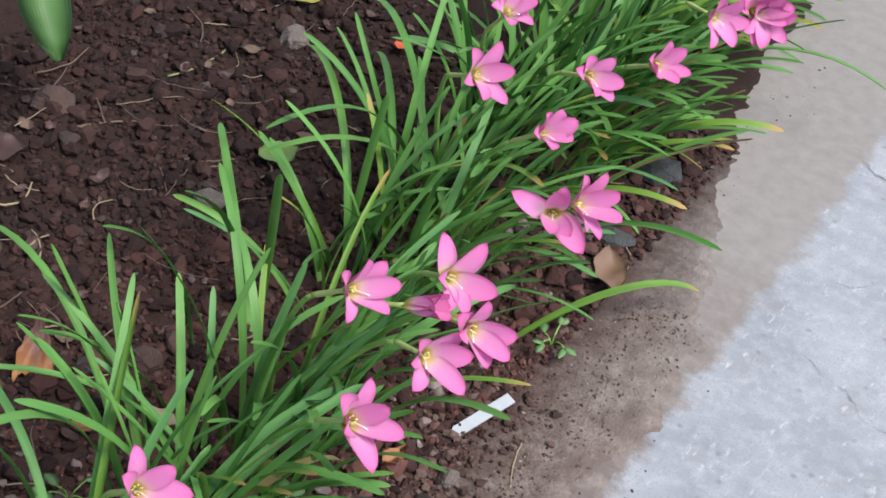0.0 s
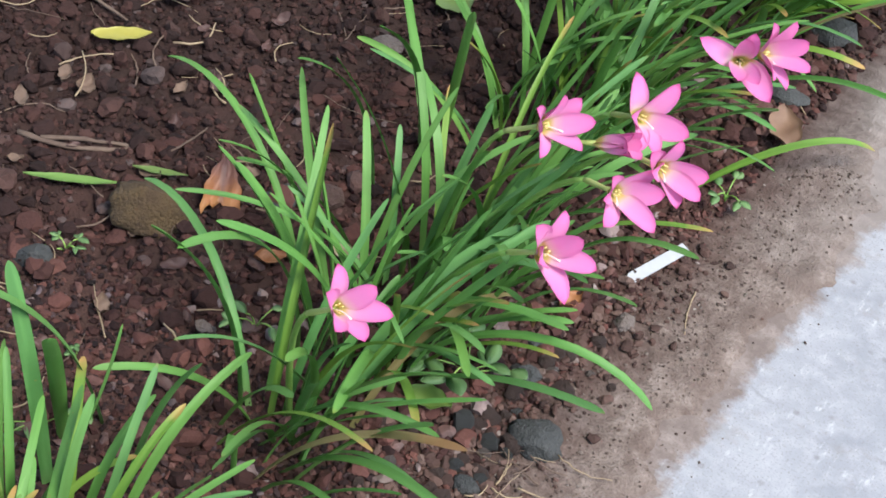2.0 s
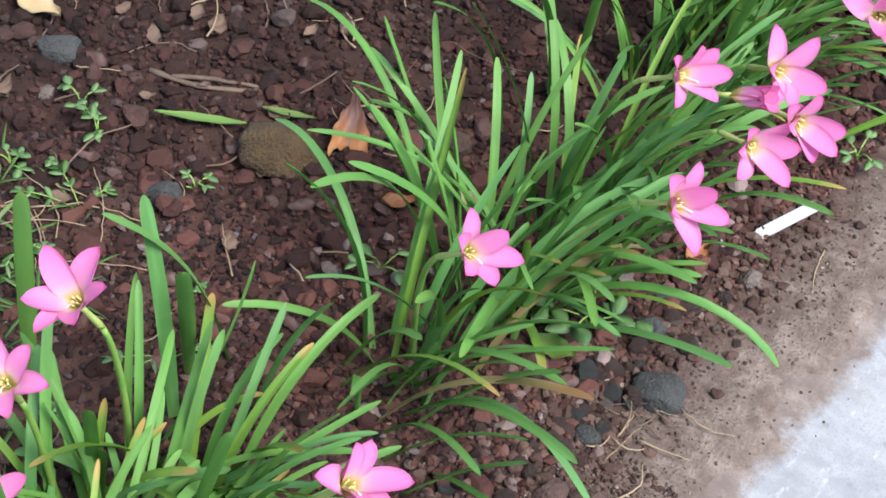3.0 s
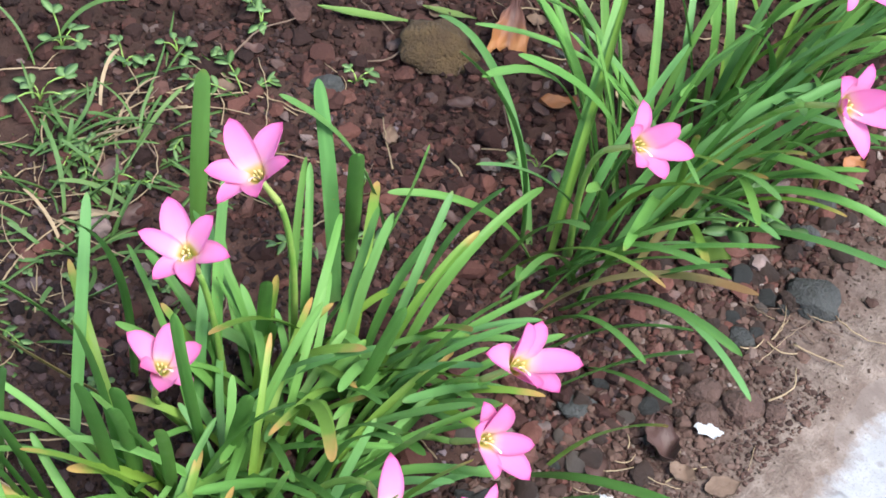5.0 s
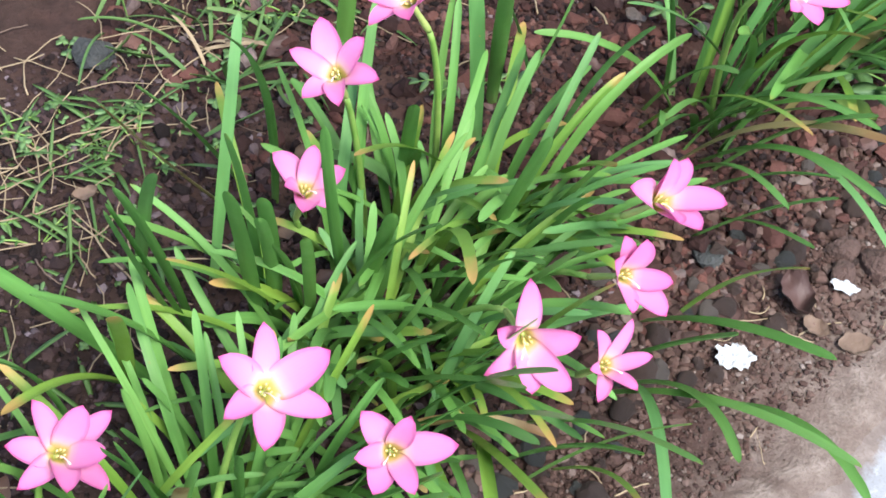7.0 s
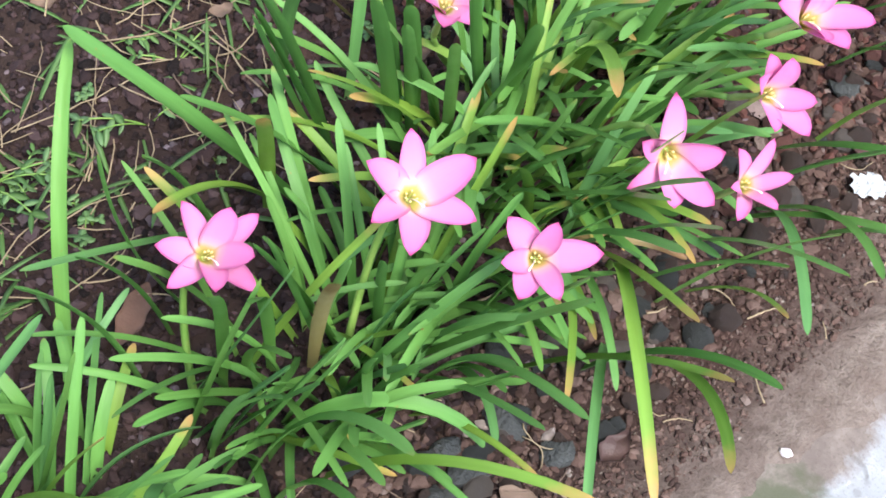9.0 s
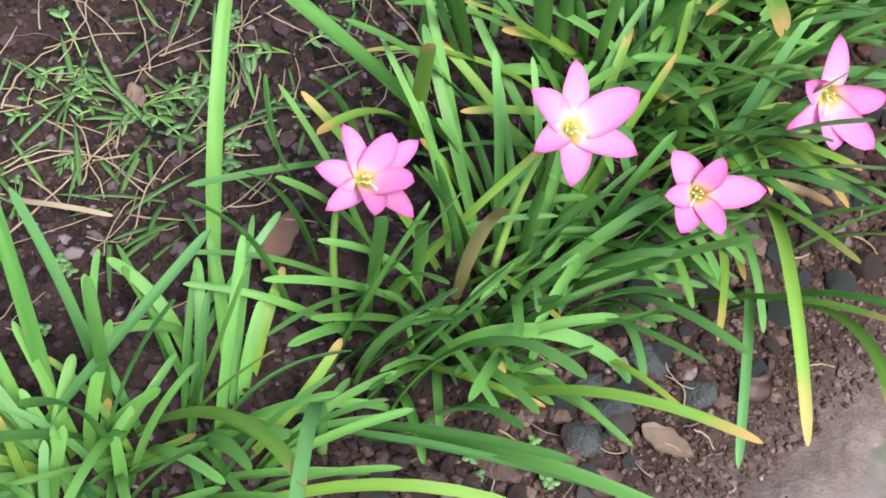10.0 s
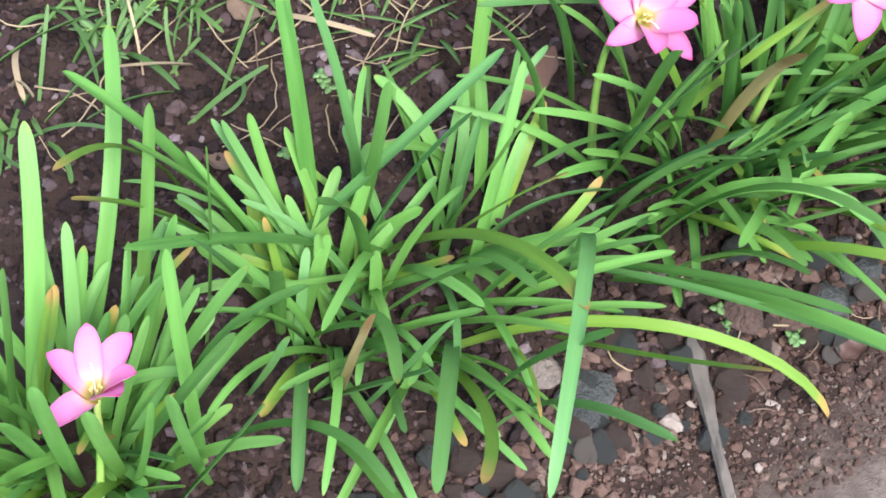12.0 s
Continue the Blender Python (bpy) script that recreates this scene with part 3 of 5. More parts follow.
back = clump_of((-0.274, 0.897), "thick green lily clump with upright strap leaves and pink blooms")
flower(back, (-0.294, 0.834), (-0.266, 0.755, 0.205), -20, 58, ((11, 56, 24), (71, 67, 24), (137, 58, 24), (208, 66, 25), (256, 41, 28), (321, 41, 26)), seed=4)
flower(back, (-0.271, 0.718), (-0.238, 0.654, 0.206), -21, 34, ((21, 59, 30), (90, 58, 30), (144, 48, 30), (198, 54, 35), (264, 40, 33), (322, 57, 35)), seed=5)
flower(back, (-0.262, 0.812), (-0.169, 0.723, 0.205), -24, 30, ((22, 61, 24), (61, 70, 24), (144, 45, 24), (195, 52, 28), (241, 39, 29), (309, 51, 26)), seed=6)
flower(back, (-0.253, 0.875), (-0.140, 0.794, 0.195), -22, 36, ((66, 51, 28), (107, 48, 28), (187, 39, 28), (231, 39, 32), (295, 41, 30), (352, 44, 28)), seed=7)
flower(back, (-0.260, 0.686), (-0.158, 0.619, 0.210), -16, 45, ((24, 38, 25), (79, 56, 25), (143, 45, 25), (216, 43, 25), (266, 37, 30), (320, 39, 25)), seed=8)

third = clump_of((-0.258, 0.582), "green lily clump leaning over the dusty margin, pink blooms")
flower(third, (-0.237, 0.602), (-0.109, 0.556, 0.196), -61, 35, ((10, 34, 32), (71, 85, 36), (166, 26, 32), (222, 34, 32), (225, 69, 38), (353, 45, 32)), seed=9)
flower(third, (-0.228, 0.643), (-0.100, 0.578, 0.196), -2, 29, ((3, 62, 30), (115, 56, 30), (161, 53, 33), (194, 27, 35), (285, 26, 33), (320, 49, 34)), seed=10)
flower(third, (-0.235, 0.477), (-0.118, 0.415, 0.221), -28, 36, ((1, 88, 32), (73, 46, 31), (135, 58, 31), (172, 53, 31), (233, 47, 36), (312, 60, 35)), seed=11)
flower(third, (-0.235, 0.437), (-0.125, 0.379, 0.215), 3, 27, star(-118, 18, 27), seed=12)
flower(third, (-0.224, 0.436), (-0.083, 0.387, 0.215), -27, 26, ((43, 61, 28), (71, 54, 28), (178, 52, 30), (212, 41, 33), (257, 42, 33), (345, 56, 28)), seed=13)
flower(third, (-0.245, 0.416), (-0.160, 0.356, 0.224), -4, 40, ((41, 57, 29), (119, 73, 29), (186, 49, 30), (242, 33, 34), (295, 42, 31), (349, 39, 29)), seed=14)

second = clump_of((-0.221, 0.263), "green lily clump with arching leaves and two pink blooms")
flower(second, (-0.224, 0.395), (-0.098, 0.356, 0.203), -27, 28, ((36, 52, 30), (76, 49, 30), (127, 58, 30), (204, 45, 36), (267, 46, 34), (304, 61, 31)), seed=15)
flower(second, (-0.221, 0.304), (-0.105, 0.280, 0.197), -15, 41, ((27, 55, 31), (86, 48, 31), (167, 66, 37), (220, 44, 35), (285, 24, 31), (328, 62, 31)), seed=16)
flower(second, (-0.230, 0.203), (-0.171, 0.150, 0.196), -13, 47, ((46, 46, 30), (112, 47, 30), (172, 49, 30), (231, 47, 35), (291, 32, 30), (352, 64, 30)), seed=17)

middle = clump_of((-0.241, -0.075), "broad green lily clump with many open pink star blooms")
flower(middle, (-0.299, -0.007), (-0.291, -0.057, 0.216), -96, 63, ((9, 65, 34), (67, 45, 36), (141, 57, 31), (189, 66, 31), (246, 51, 31), (313, 55, 31)), seed=18)
flower(middle, (-0.299, -0.066), (-0.295, -0.106, 0.183), -66, 65, ((38, 57, 34), (93, 62, 30), (161, 61, 29), (213, 61, 29), (277, 70, 29), (331, 53, 29)), seed=19)
flower(middle, (-0.291, -0.094), (-0.287, -0.132, 0.105), -8, 76, ((22, 67, 30), (87, 44, 25), (140, 58, 25), (194, 69, 25), (262, 58, 28), (323, 51, 27)), seed=20)
flower(middle, (-0.219, 0.023), (-0.119, -0.015, 0.170), 6, 57, ((44, 72, 30), (126, 39, 30), (172, 49, 30), (218, 43, 36), (307, 46, 30), (340, 42, 30)), seed=21)
flower(middle, (-0.220, -0.026), (-0.110, -0.045, 0.135), -5, 50, ((41, 46, 28), (137, 53, 28), (185, 56, 33), (231, 45, 28), (329, 45, 28), (358, 59, 28)), seed=22)
flower(middle, (-0.210, -0.125), (-0.108, -0.128, 0.148), -29, 30, ((50, 59, 30), (117, 76, 30), (174, 50, 30), (221, 46, 36), (279, 63, 31), (352, 101, 35)), seed=23)
flower(middle, (-0.210, -0.075), (-0.087, -0.076, 0.099), -8, 62, ((5, 54, 26), (80, 49, 26), (130, 69, 26), (185, 49, 26), (252, 51, 28), (311, 58, 31)), seed=24, wide=0.0095)

near = clump_of((-0.176, -0.321), "glossy green lily clump spilling over gravel, three pink star blooms")
flower(near, (-0.179, -0.291), (-0.168, -0.259, 0.153), -7, 65, ((35, 66, 34), (97, 66, 34), (147, 75, 34), (218, 68, 37), (273, 59, 40), (339, 67, 36)), seed=25)
flower(near, (-0.171, -0.249), (-0.098, -0.234, 0.157), -35, 57, ((36, 63, 30), (93, 45, 30), (148, 51, 30), (201, 48, 30), (273, 70, 35), (336, 41, 30)), seed=26)
flower(near, (-0.204, -0.377), (-0.221, -0.352, 0.119), 10, 63, ((42, 81, 30), (88, 88, 30), (135, 52, 30), (186, 72, 33), (211, 39, 30), (268, 58, 35), (300, 48, 30), (350, 75, 32)), seed=27, wide=0.0150)

front = clump_of((-0.174, -0.532), "loose green lily clump with broad leaves and yellowed tips")

last = clump_of((-0.207, -0.709), "upright green lily clump with a single pink bloom")
flower(last, (-0.130, -0.725), (-0.169, -0.693, 0.120), 142, 77, ((48, 49, 28), (85, 47, 28), (146, 50, 31), (201, 40, 31), (260, 55, 28), (323, 98, 33)), seed=28)

# ---- single blades that stand out: foot x, y, heading, length, rise, droop, sideways bend, width ----
blades(back, LEAF_DRY, (
    (-0.198, 0.827, 343, 0.253, 56, 19, 1, 0.0075),
))
blades(back, LEAF, (
    (-0.223, 1.069, 5, 0.263, 53, 74, -1, 0.0075),
    (-0.263, 0.946, 337, 0.257, 52, 23, 1, 0.0075),
    (-0.219, 1.122, 333, 0.260, 47, 9, -1, 0.0075),
))
blades(third, LEAF, (
    (-0.300, 0.612, 132, 0.257, 56, 89, 9, 0.0075),
    (-0.293, 0.667, 126, 0.253, 44, 83, 4, 0.0075),
    (-0.278, 0.710, 137, 0.287, 57, 95, 5, 0.0075),
    (-0.271, 0.799, 266, 0.272, 77, 58, -23, 0.0075),
    (-0.291, 0.705, 261, 0.305, 78, 89, -7, 0.0075),
    (-0.269, 0.717, 255, 0.275, 67, 79, -13, 0.0075),
    (-0.332, 0.502, 287, 0.270, 73, 36, -11, 0.0075),
    (-0.304, 0.477, 145, 0.212, 50, 60, -13, 0.0075),
    (-0.316, 0.503, 303, 0.268, 75, 23, -3, 0.0075),
    (-0.241, 0.596, 301, 0.269, 69, 24, -1, 0.0075),
))
blades(third, LEAF, (
    (-0.194, 0.713, 347, 0.255, 60, 54, 2, 0.0075),
    (-0.192, 0.609, 326, 0.264, 63, 26, 1, 0.0075),
    (-0.197, 0.536, 334, 0.257, 60, 16, -0, 0.0075),
))
blades(third, LEAF_YELLOW, (
    (-0.146, 0.608, 45, 0.212, 43, 83, 16, 0.0075),
))
blades(second, LEAF, (
    (-0.202, 0.290, 14, 0.241, 64, 115, 2, 0.0075),
    (-0.175, 0.366, 328, 0.258, 67, 39, 5, 0.0075),
    (-0.180, 0.423, 336, 0.265, 68, 45, -0, 0.0075),
    (-0.207, 0.159, 340, 0.253, 60, 42, -2, 0.0075),
))
blades(second, LEAF_BLUE, (
    (-0.207, 0.210, 64, 0.233, 64, 46, -1, 0.0090),
    (-0.190, 0.295, 339, 0.238, 50, 25, 5, 0.0075),
))
blades(second, LEAF_DRY, (
    (-0.189, 0.213, 80, 0.252, 64, 151, -9, 0.0075),
))
blades(middle, LEAF, (
    (-0.230, -0.067, 333, 0.275, 69, 24, -0, 0.0075),
))
blades(middle, LEAF, (
    (-0.208, -0.058, 333, 0.280, 62, 0, -5, 0.0075),
    (-0.207, -0.080, 331, 0.283, 75, 30, -1, 0.0075),
    (-0.258, -0.115, 292, 0.263, 75, -1, 10, 0.0075),
    (-0.260, -0.146, 315, 0.257, 72, 13, -1, 0.0075),
))
blades(middle, LEAF_YELLOW, (
    (-0.172, -0.053, 328, 0.281, 65, 5, -4, 0.0075),
))
blades(near, LEAF, (
    (-0.119, -0.040, 358, 0.257, 57, 34, -6, 0.0075),
    (-0.277, -0.306, 292, 0.221, 81, 26, 9, 0.0075),
))
blades(near, LEAF, (
    (-0.166, -0.414, 12, 0.222, 54, 17, 3, 0.0075),
    (-0.173, -0.149, 345, 0.238, 64, 22, -3, 0.0075),
    (-0.152, -0.410, 15, 0.292, 55, 39, 0, 0.0075),
))
blades(near, LEAF, (
    (-0.165, -0.394, 30, 0.221, 72, 4, 2, 0.0095),
    (-0.132, -0.316, 338, 0.216, 67, 3, -0, 0.0075),
    (-0.134, -0.375, 353, 0.216, 72, 24, -12, 0.0075),
    (-0.207, -0.357, 340, 0.218, 84, 26, -24, 0.0075),
    (-0.198, -0.329, 320, 0.218, 85, 36, -4, 0.0075),
    (-0.172, -0.156, 1, 0.243, 71, 21, -7, 0.0075),
))
blades(near, LEAF, (
    (-0.099, -0.115, 350, 0.248, 69, 11, -4, 0.0075),
    (-0.135, -0.097, 348, 0.256, 61, 23, -4, 0.0075),
    (-0.160, -0.134, 344, 0.242, 64, 14, -1, 0.0075),
))
blades(last, LEAF, (
    (-0.210, -0.725, 128, 0.193, 70, 38, 31, 0.0100),
))
blades(last, LEAF, (
    (-0.229, -0.687, 124, 0.211, 62, 71, 38, 0.0093),
    (-0.213, -0.665, 127, 0.211, 71, -6, 4, 0.0077),
    (-0.189, -0.654, 52, 0.223, 80, 26, -14, 0.0074),
    (-0.189, -0.720, 338, 0.217, 77, 4, 1, 0.0095),
    (-0.161, -0.656, 58, 0.251, 67, 29, -71, 0.0067),
    (-0.169, -0.701, 59, 0.212, 72, 6, 2, 0.0080),
    (-0.215, -0.733, 52, 0.218, 82, -2, -0, 0.0100),
    (-0.152, -0.653, 173, 0.191, 84, 14, -15, 0.0075),
    (-0.218, -0.620, 51, 0.218, 85, -4, -0, 0.0065),
    (-0.163, -0.693, 12, 0.217, 74, -8, -2, 0.0067),
    (-0.179, -0.711, 340, 0.219, 77, -8, 4, 0.0085),
))
blades(last, LEAF, (
    (-0.167, -0.689, 334, 0.218, 76, -4, 3, 0.0079),
    (-0.147, -0.653, 324, 0.218, 77, -6, 2, 0.0073),
    (-0.146, -0.677, 33, 0.215, 73, -1, 1, 0.0067),
))
blades(front, LEAF, (
    (-0.248, -0.569, 233, 0.207, 76, 28, 6, 0.0092),
    (-0.253, -0.560, 280, 0.213, 74, 12, -0, 0.0078),
    (-0.228, -0.520, 292, 0.216, 65, 38, -26, 0.0096),
    (-0.232, -0.542, 166, 0.195, 76, 26, 0, 0.0087),
    (-0.245, -0.508, 343, 0.220, 77, -3, -3, 0.0072),
    (-0.113, -0.518, 22, 0.217, 79, 16, -7, 0.0092),
    (-0.195, -0.551, 2, 0.228, 72, 36, -33, 0.0075),
    (-0.213, -0.481, 27, 0.215, 76, -2, -0, 0.0079),
    (-0.154, -0.591, 355, 0.216, 62, 24, -5, 0.0085),
    (-0.260, -0.427, 146, 0.213, 66, 51, -9, 0.0093),
    (-0.207, -0.524, 308, 0.221, 84, 30, -2, 0.0089),
))
blades(front, LEAF, (
    (-0.205, -0.580, 333, 0.218, 78, 14, 0, 0.0076),
    (-0.190, -0.530, 5, 0.214, 71, 8, 0, 0.0065),
    (-0.192, -0.486, 348, 0.215, 74, 32, -1, 0.0065),
))
blades(front, LEAF_YELLOW, (
    (-0.264, -0.578, 290, 0.213, 70, 17, 1, 0.0066),
    (-0.311, -0.584, 297, 0.227, 74, 33, 19, 0.0055),
    (-0.223, -0.511, 36, 0.239, 62, 32, -51, 0.0090),
    (-0.155, -0.513, 58, 0.265, 49, 118, -17, 0.0068),
    (-0.136, -0.452, 1, 0.229, 55, -2, 8, 0.0050),
    (-0.163, -0.519, 4, 0.244, 51, 1, -54, 0.0069),
    (-0.212, -0.481, 8, 0.214, 70, 6, 0, 0.0078),
))
blades(front, LEAF_BLUE, (
    (-0.237, -0.511, 196, 0.203, 87, 21, 2, 0.0074),
    (-0.246, -0.571, 67, 0.222, 59, 7, 11, 0.0074),
    (-0.223, -0.527, 35, 0.214, 79, 12, -1, 0.0054),
    (-0.101, -0.511, 10, 0.221, 78, 40, -3, 0.0080),
    (-0.176, -0.431, 13, 0.242, 51, 41, 18, 0.0055),
    (-0.148, -0.430, 316, 0.307, 92, 128, 4, 0.0076),
    (-0.163, -0.581, 5, 0.215, 67, 1, 1, 0.0057),
    (-0.147, -0.562, 6, 0.216, 74, -1, -0, 0.0086),
    (-0.158, -0.499, 322, 0.216, 65, 48, 1, 0.0087),
    (-0.234, -0.579, 315, 0.215, 71, 4, 1, 0.0077),
    (-0.186, -0.576, 331, 0.214, 67, 42, -1, 0.0069),
))
blades(near, LEAF, (
    (-0.150, -0.386, 35, 0.269, 78, 42, -50, 0.0090),
    (-0.192, -0.399, 40, 0.210, 78, 5, 0, 0.0112),
    (-0.176, -0.389, 359, 0.222, 78, 24, -7, 0.0061),
    (-0.187, -0.285, 282, 0.217, 73, 7, 2, 0.0097),
    (-0.269, -0.237, 235, 0.226, 57, 14, -9, 0.0124),
    (-0.272, -0.213, 268, 0.212, 67, 22, -5, 0.0082),
    (-0.262, -0.339, 257, 0.192, 68, -23, 3, 0.0066),
    (-0.231, -0.392, 281, 0.221, 81, 24, 2, 0.0069),
    (-0.255, -0.358, 295, 0.221, 76, 19, 8, 0.0058),
    (-0.187, -0.296, 290, 0.218, 75, 2, 1, 0.0082),
    (-0.284, -0.205, 267, 0.216, 73, 1, 0, 0.0110),
))
blades(near, LEAF, (
    (-0.182, -0.387, 7, 0.214, 69, 8, 1, 0.0062),
    (-0.155, -0.367, 69, 0.179, 76, 145, -38, 0.0090),
    (-0.142, -0.275, 355, 0.220, 72, 22, -14, 0.0069),
    (-0.162, -0.275, 18, 0.216, 62, 10, 4, 0.0083),
    (-0.180, -0.253, 335, 0.217, 76, 20, -0, 0.0077),
    (-0.299, -0.207, 282, 0.216, 71, -2, 1, 0.0104),
    (-0.170, -0.344, 1, 0.215, 73, 7, -0, 0.0081),
    (-0.201, -0.298, 338, 0.217, 72, 3, -3, 0.0064),
    (-0.155, -0.267, 343, 0.220, 59, 20, 8, 0.0063),
    (-0.144, -0.241, 343, 0.214, 63, 31, 5, 0.0070),
    (-0.163, -0.238, 1, 0.217, 62, -1, 2, 0.0084),
))
blades(near, LEAF_BLUE, (
    (-0.181, -0.386, 345, 0.216, 73, 9, -1, 0.0068),
    (-0.302, -0.290, 297, 0.235, 50, 11, -14, 0.0053),
    (-0.214, -0.381, 26, 0.215, 70, -1, 0, 0.0113),
    (-0.194, -0.390, 6, 0.214, 68, 3, 0, 0.0074),
    (-0.354, -0.209, 335, 0.220, 78, 18, 1, 0.0085),
))
blades(near, LEAF_DRY, (
    (-0.187, -0.308, 331, 0.220, 79, 18, 1, 0.0083),
))
blades(front, LEAF_DRY, (
    (-0.155, -0.574, 348, 0.218, 78, 3, -1, 0.0063),
))
blades(near, LEAF_YELLOW, (
    (-0.288, -0.249, 286, 0.217, 64, 32, 12, 0.0074),
    (-0.292, -0.261, 325, 0.219, 76, 18, -4, 0.0094),
    (-0.131, -0.354, 27, 0.225, 63, 57, -6, 0.0068),
    (-0.118, -0.216, 11, 0.219, 60, 21, -13, 0.0071),
))
blades(middle, LEAF, (
    (-0.094, -0.189, 13, 0.226, 65, 28, -29, 0.0071),
    (-0.187, -0.161, 15, 0.216, 64, -2, 1, 0.0088),
    (-0.212, -0.153, 357, 0.218, 60, 19, 2, 0.0068),
    (-0.118, -0.113, 349, 0.216, 64, 14, -10, 0.0061),
    (-0.356, -0.097, 291, 0.252, 89, 41, 2, 0.0081),
    (-0.409, 0.004, 321, 0.229, 82, 7, 1, 0.0118),
    (-0.388, -0.101, 286, 0.214, 65, 9, 1, 0.0082),
    (-0.310, -0.199, 286, 0.218, 76, 8, 0, 0.0098),
    (-0.285, -0.163, 282, 0.224, 85, 11, -1, 0.0091),
    (-0.334, 0.082, 307, 0.220, 75, 20, 3, 0.0110),
    (-0.304, 0.018, 32, 0.216, 69, -13, -1, 0.0107),
))
blades(middle, LEAF, (
    (-0.299, -0.039, 317, 0.219, 76, 18, -2, 0.0088),
    (-0.252, -0.146, 7, 0.226, 79, 27, -7, 0.0069),
    (-0.139, 0.027, 342, 0.223, 57, 26, 10, 0.0079),
    (-0.127, -0.007, 334, 0.216, 62, 6, 1, 0.0078),
    (-0.240, -0.019, 334, 0.218, 71, 0, -3, 0.0094),
    (-0.226, 0.010, 356, 0.216, 75, 17, -0, 0.0088),
    (-0.259, -0.109, 330, 0.217, 70, 4, -7, 0.0098),
    (-0.219, -0.144, 341, 0.214, 67, 13, -0, 0.0068),
    (-0.111, -0.015, 345, 0.229, 59, 32, -32, 0.0076),
    (-0.074, 0.002, 358, 0.235, 58, 36, -37, 0.0077),
    (-0.278, -0.159, 311, 0.220, 78, 18, -1, 0.0083),
))
blades(middle, LEAF, (
    (-0.280, -0.170, 301, 0.223, 78, 8, 1, 0.0118),
    (-0.278, -0.159, 312, 0.223, 79, 14, -2, 0.0104),
    (-0.230, -0.180, 104, 0.215, 57, 125, -3, 0.0074),
    (-0.232, -0.134, 340, 0.219, 60, -12, -5, 0.0083),
    (-0.214, -0.157, 346, 0.214, 69, 13, -0, 0.0082),
    (-0.242, -0.073, 325, 0.227, 53, 9, 5, 0.0070),
))
blades(middle, LEAF_YELLOW, (
    (-0.133, -0.119, 308, 0.275, 67, 100, 20, 0.0078),
    (-0.079, -0.151, 345, 0.228, 59, 33, -35, 0.0071),
    (-0.095, -0.095, 338, 0.222, 62, 18, -22, 0.0054),
    (-0.155, -0.118, 325, 0.227, 54, 18, 11, 0.0074),
    (-0.180, -0.147, 305, 0.221, 78, 33, -9, 0.0067),
    (-0.239, -0.082, 347, 0.257, 84, 66, -31, 0.0077),
    (-0.272, 0.014, 264, 0.227, 64, 34, 24, 0.0074),
    (-0.246, -0.056, 328, 0.230, 79, 64, -10, 0.0085),
    (-0.124, 0.053, 336, 0.216, 69, 19, -4, 0.0087),
    (-0.254, 0.039, 331, 0.213, 66, 22, -0, 0.0090),
))
blades(middle, LEAF_BLUE, (
    (-0.096, -0.155, 302, 0.227, 57, 61, 12, 0.0058),
    (-0.110, -0.014, 317, 0.220, 60, 57, -3, 0.0077),
    (-0.327, -0.172, 125, 0.191, 75, 35, 11, 0.0081),
    (-0.305, 0.040, 162, 0.191, 80, 15, 0, 0.0110),
    (-0.279, 0.088, 341, 0.219, 75, 17, -1, 0.0062),
    (-0.173, 0.089, 283, 0.226, 54, 24, -12, 0.0074),
))
blades(middle, LEAF_DRY, (
    (-0.355, -0.117, 271, 0.221, 59, -4, -2, 0.0059),
))
blades(second, LEAF_BLUE, (
    (-0.319, 0.108, 249, 0.221, 80, 40, 1, 0.0088),
    (-0.198, 0.186, 342, 0.223, 57, 64, -8, 0.0071),
    (-0.207, 0.207, 82, 0.230, 63, 72, -11, 0.0102),
    (-0.253, 0.186, 147, 0.226, 61, 96, 19, 0.0068),
))
blades(second, LEAF, (
    (-0.265, 0.255, 256, 0.256, 86, 74, 12, 0.0083),
    (-0.195, 0.157, 352, 0.217, 66, 21, -8, 0.0086),
    (-0.191, 0.117, 345, 0.214, 63, 23, 1, 0.0061),
    (-0.164, 0.106, 339, 0.216, 62, 11, -0, 0.0075),
    (-0.161, 0.139, 314, 0.229, 52, 11, 8, 0.0068),
    (-0.223, 0.220, 345, 0.216, 62, 22, -6, 0.0081),
    (-0.203, 0.344, 303, 0.219, 59, 47, 7, 0.0077),
    (-0.322, 0.326, 160, 0.233, 59, 94, 9, 0.0074),
    (-0.302, 0.337, 224, 0.214, 70, 1, -0, 0.0079),
    (-0.297, 0.329, 249, 0.235, 79, 47, 9, 0.0060),
    (-0.302, 0.371, 258, 0.213, 65, 33, -0, 0.0070),
))
blades(second, LEAF, (
    (-0.259, 0.183, 246, 0.243, 87, 41, 5, 0.0064),
))
blades(second, LEAF_YELLOW, (
    (-0.209, 0.299, 336, 0.220, 71, 34, -5, 0.0093),
))
blades(third, LEAF, (
    (-0.330, 0.432, 261, 0.238, 82, 52, 4, 0.0064),
))
blades(last, LEAF_BLUE, (
    (-0.183, -0.613, 355, 0.216, 71, -3, -2, 0.0063),
))

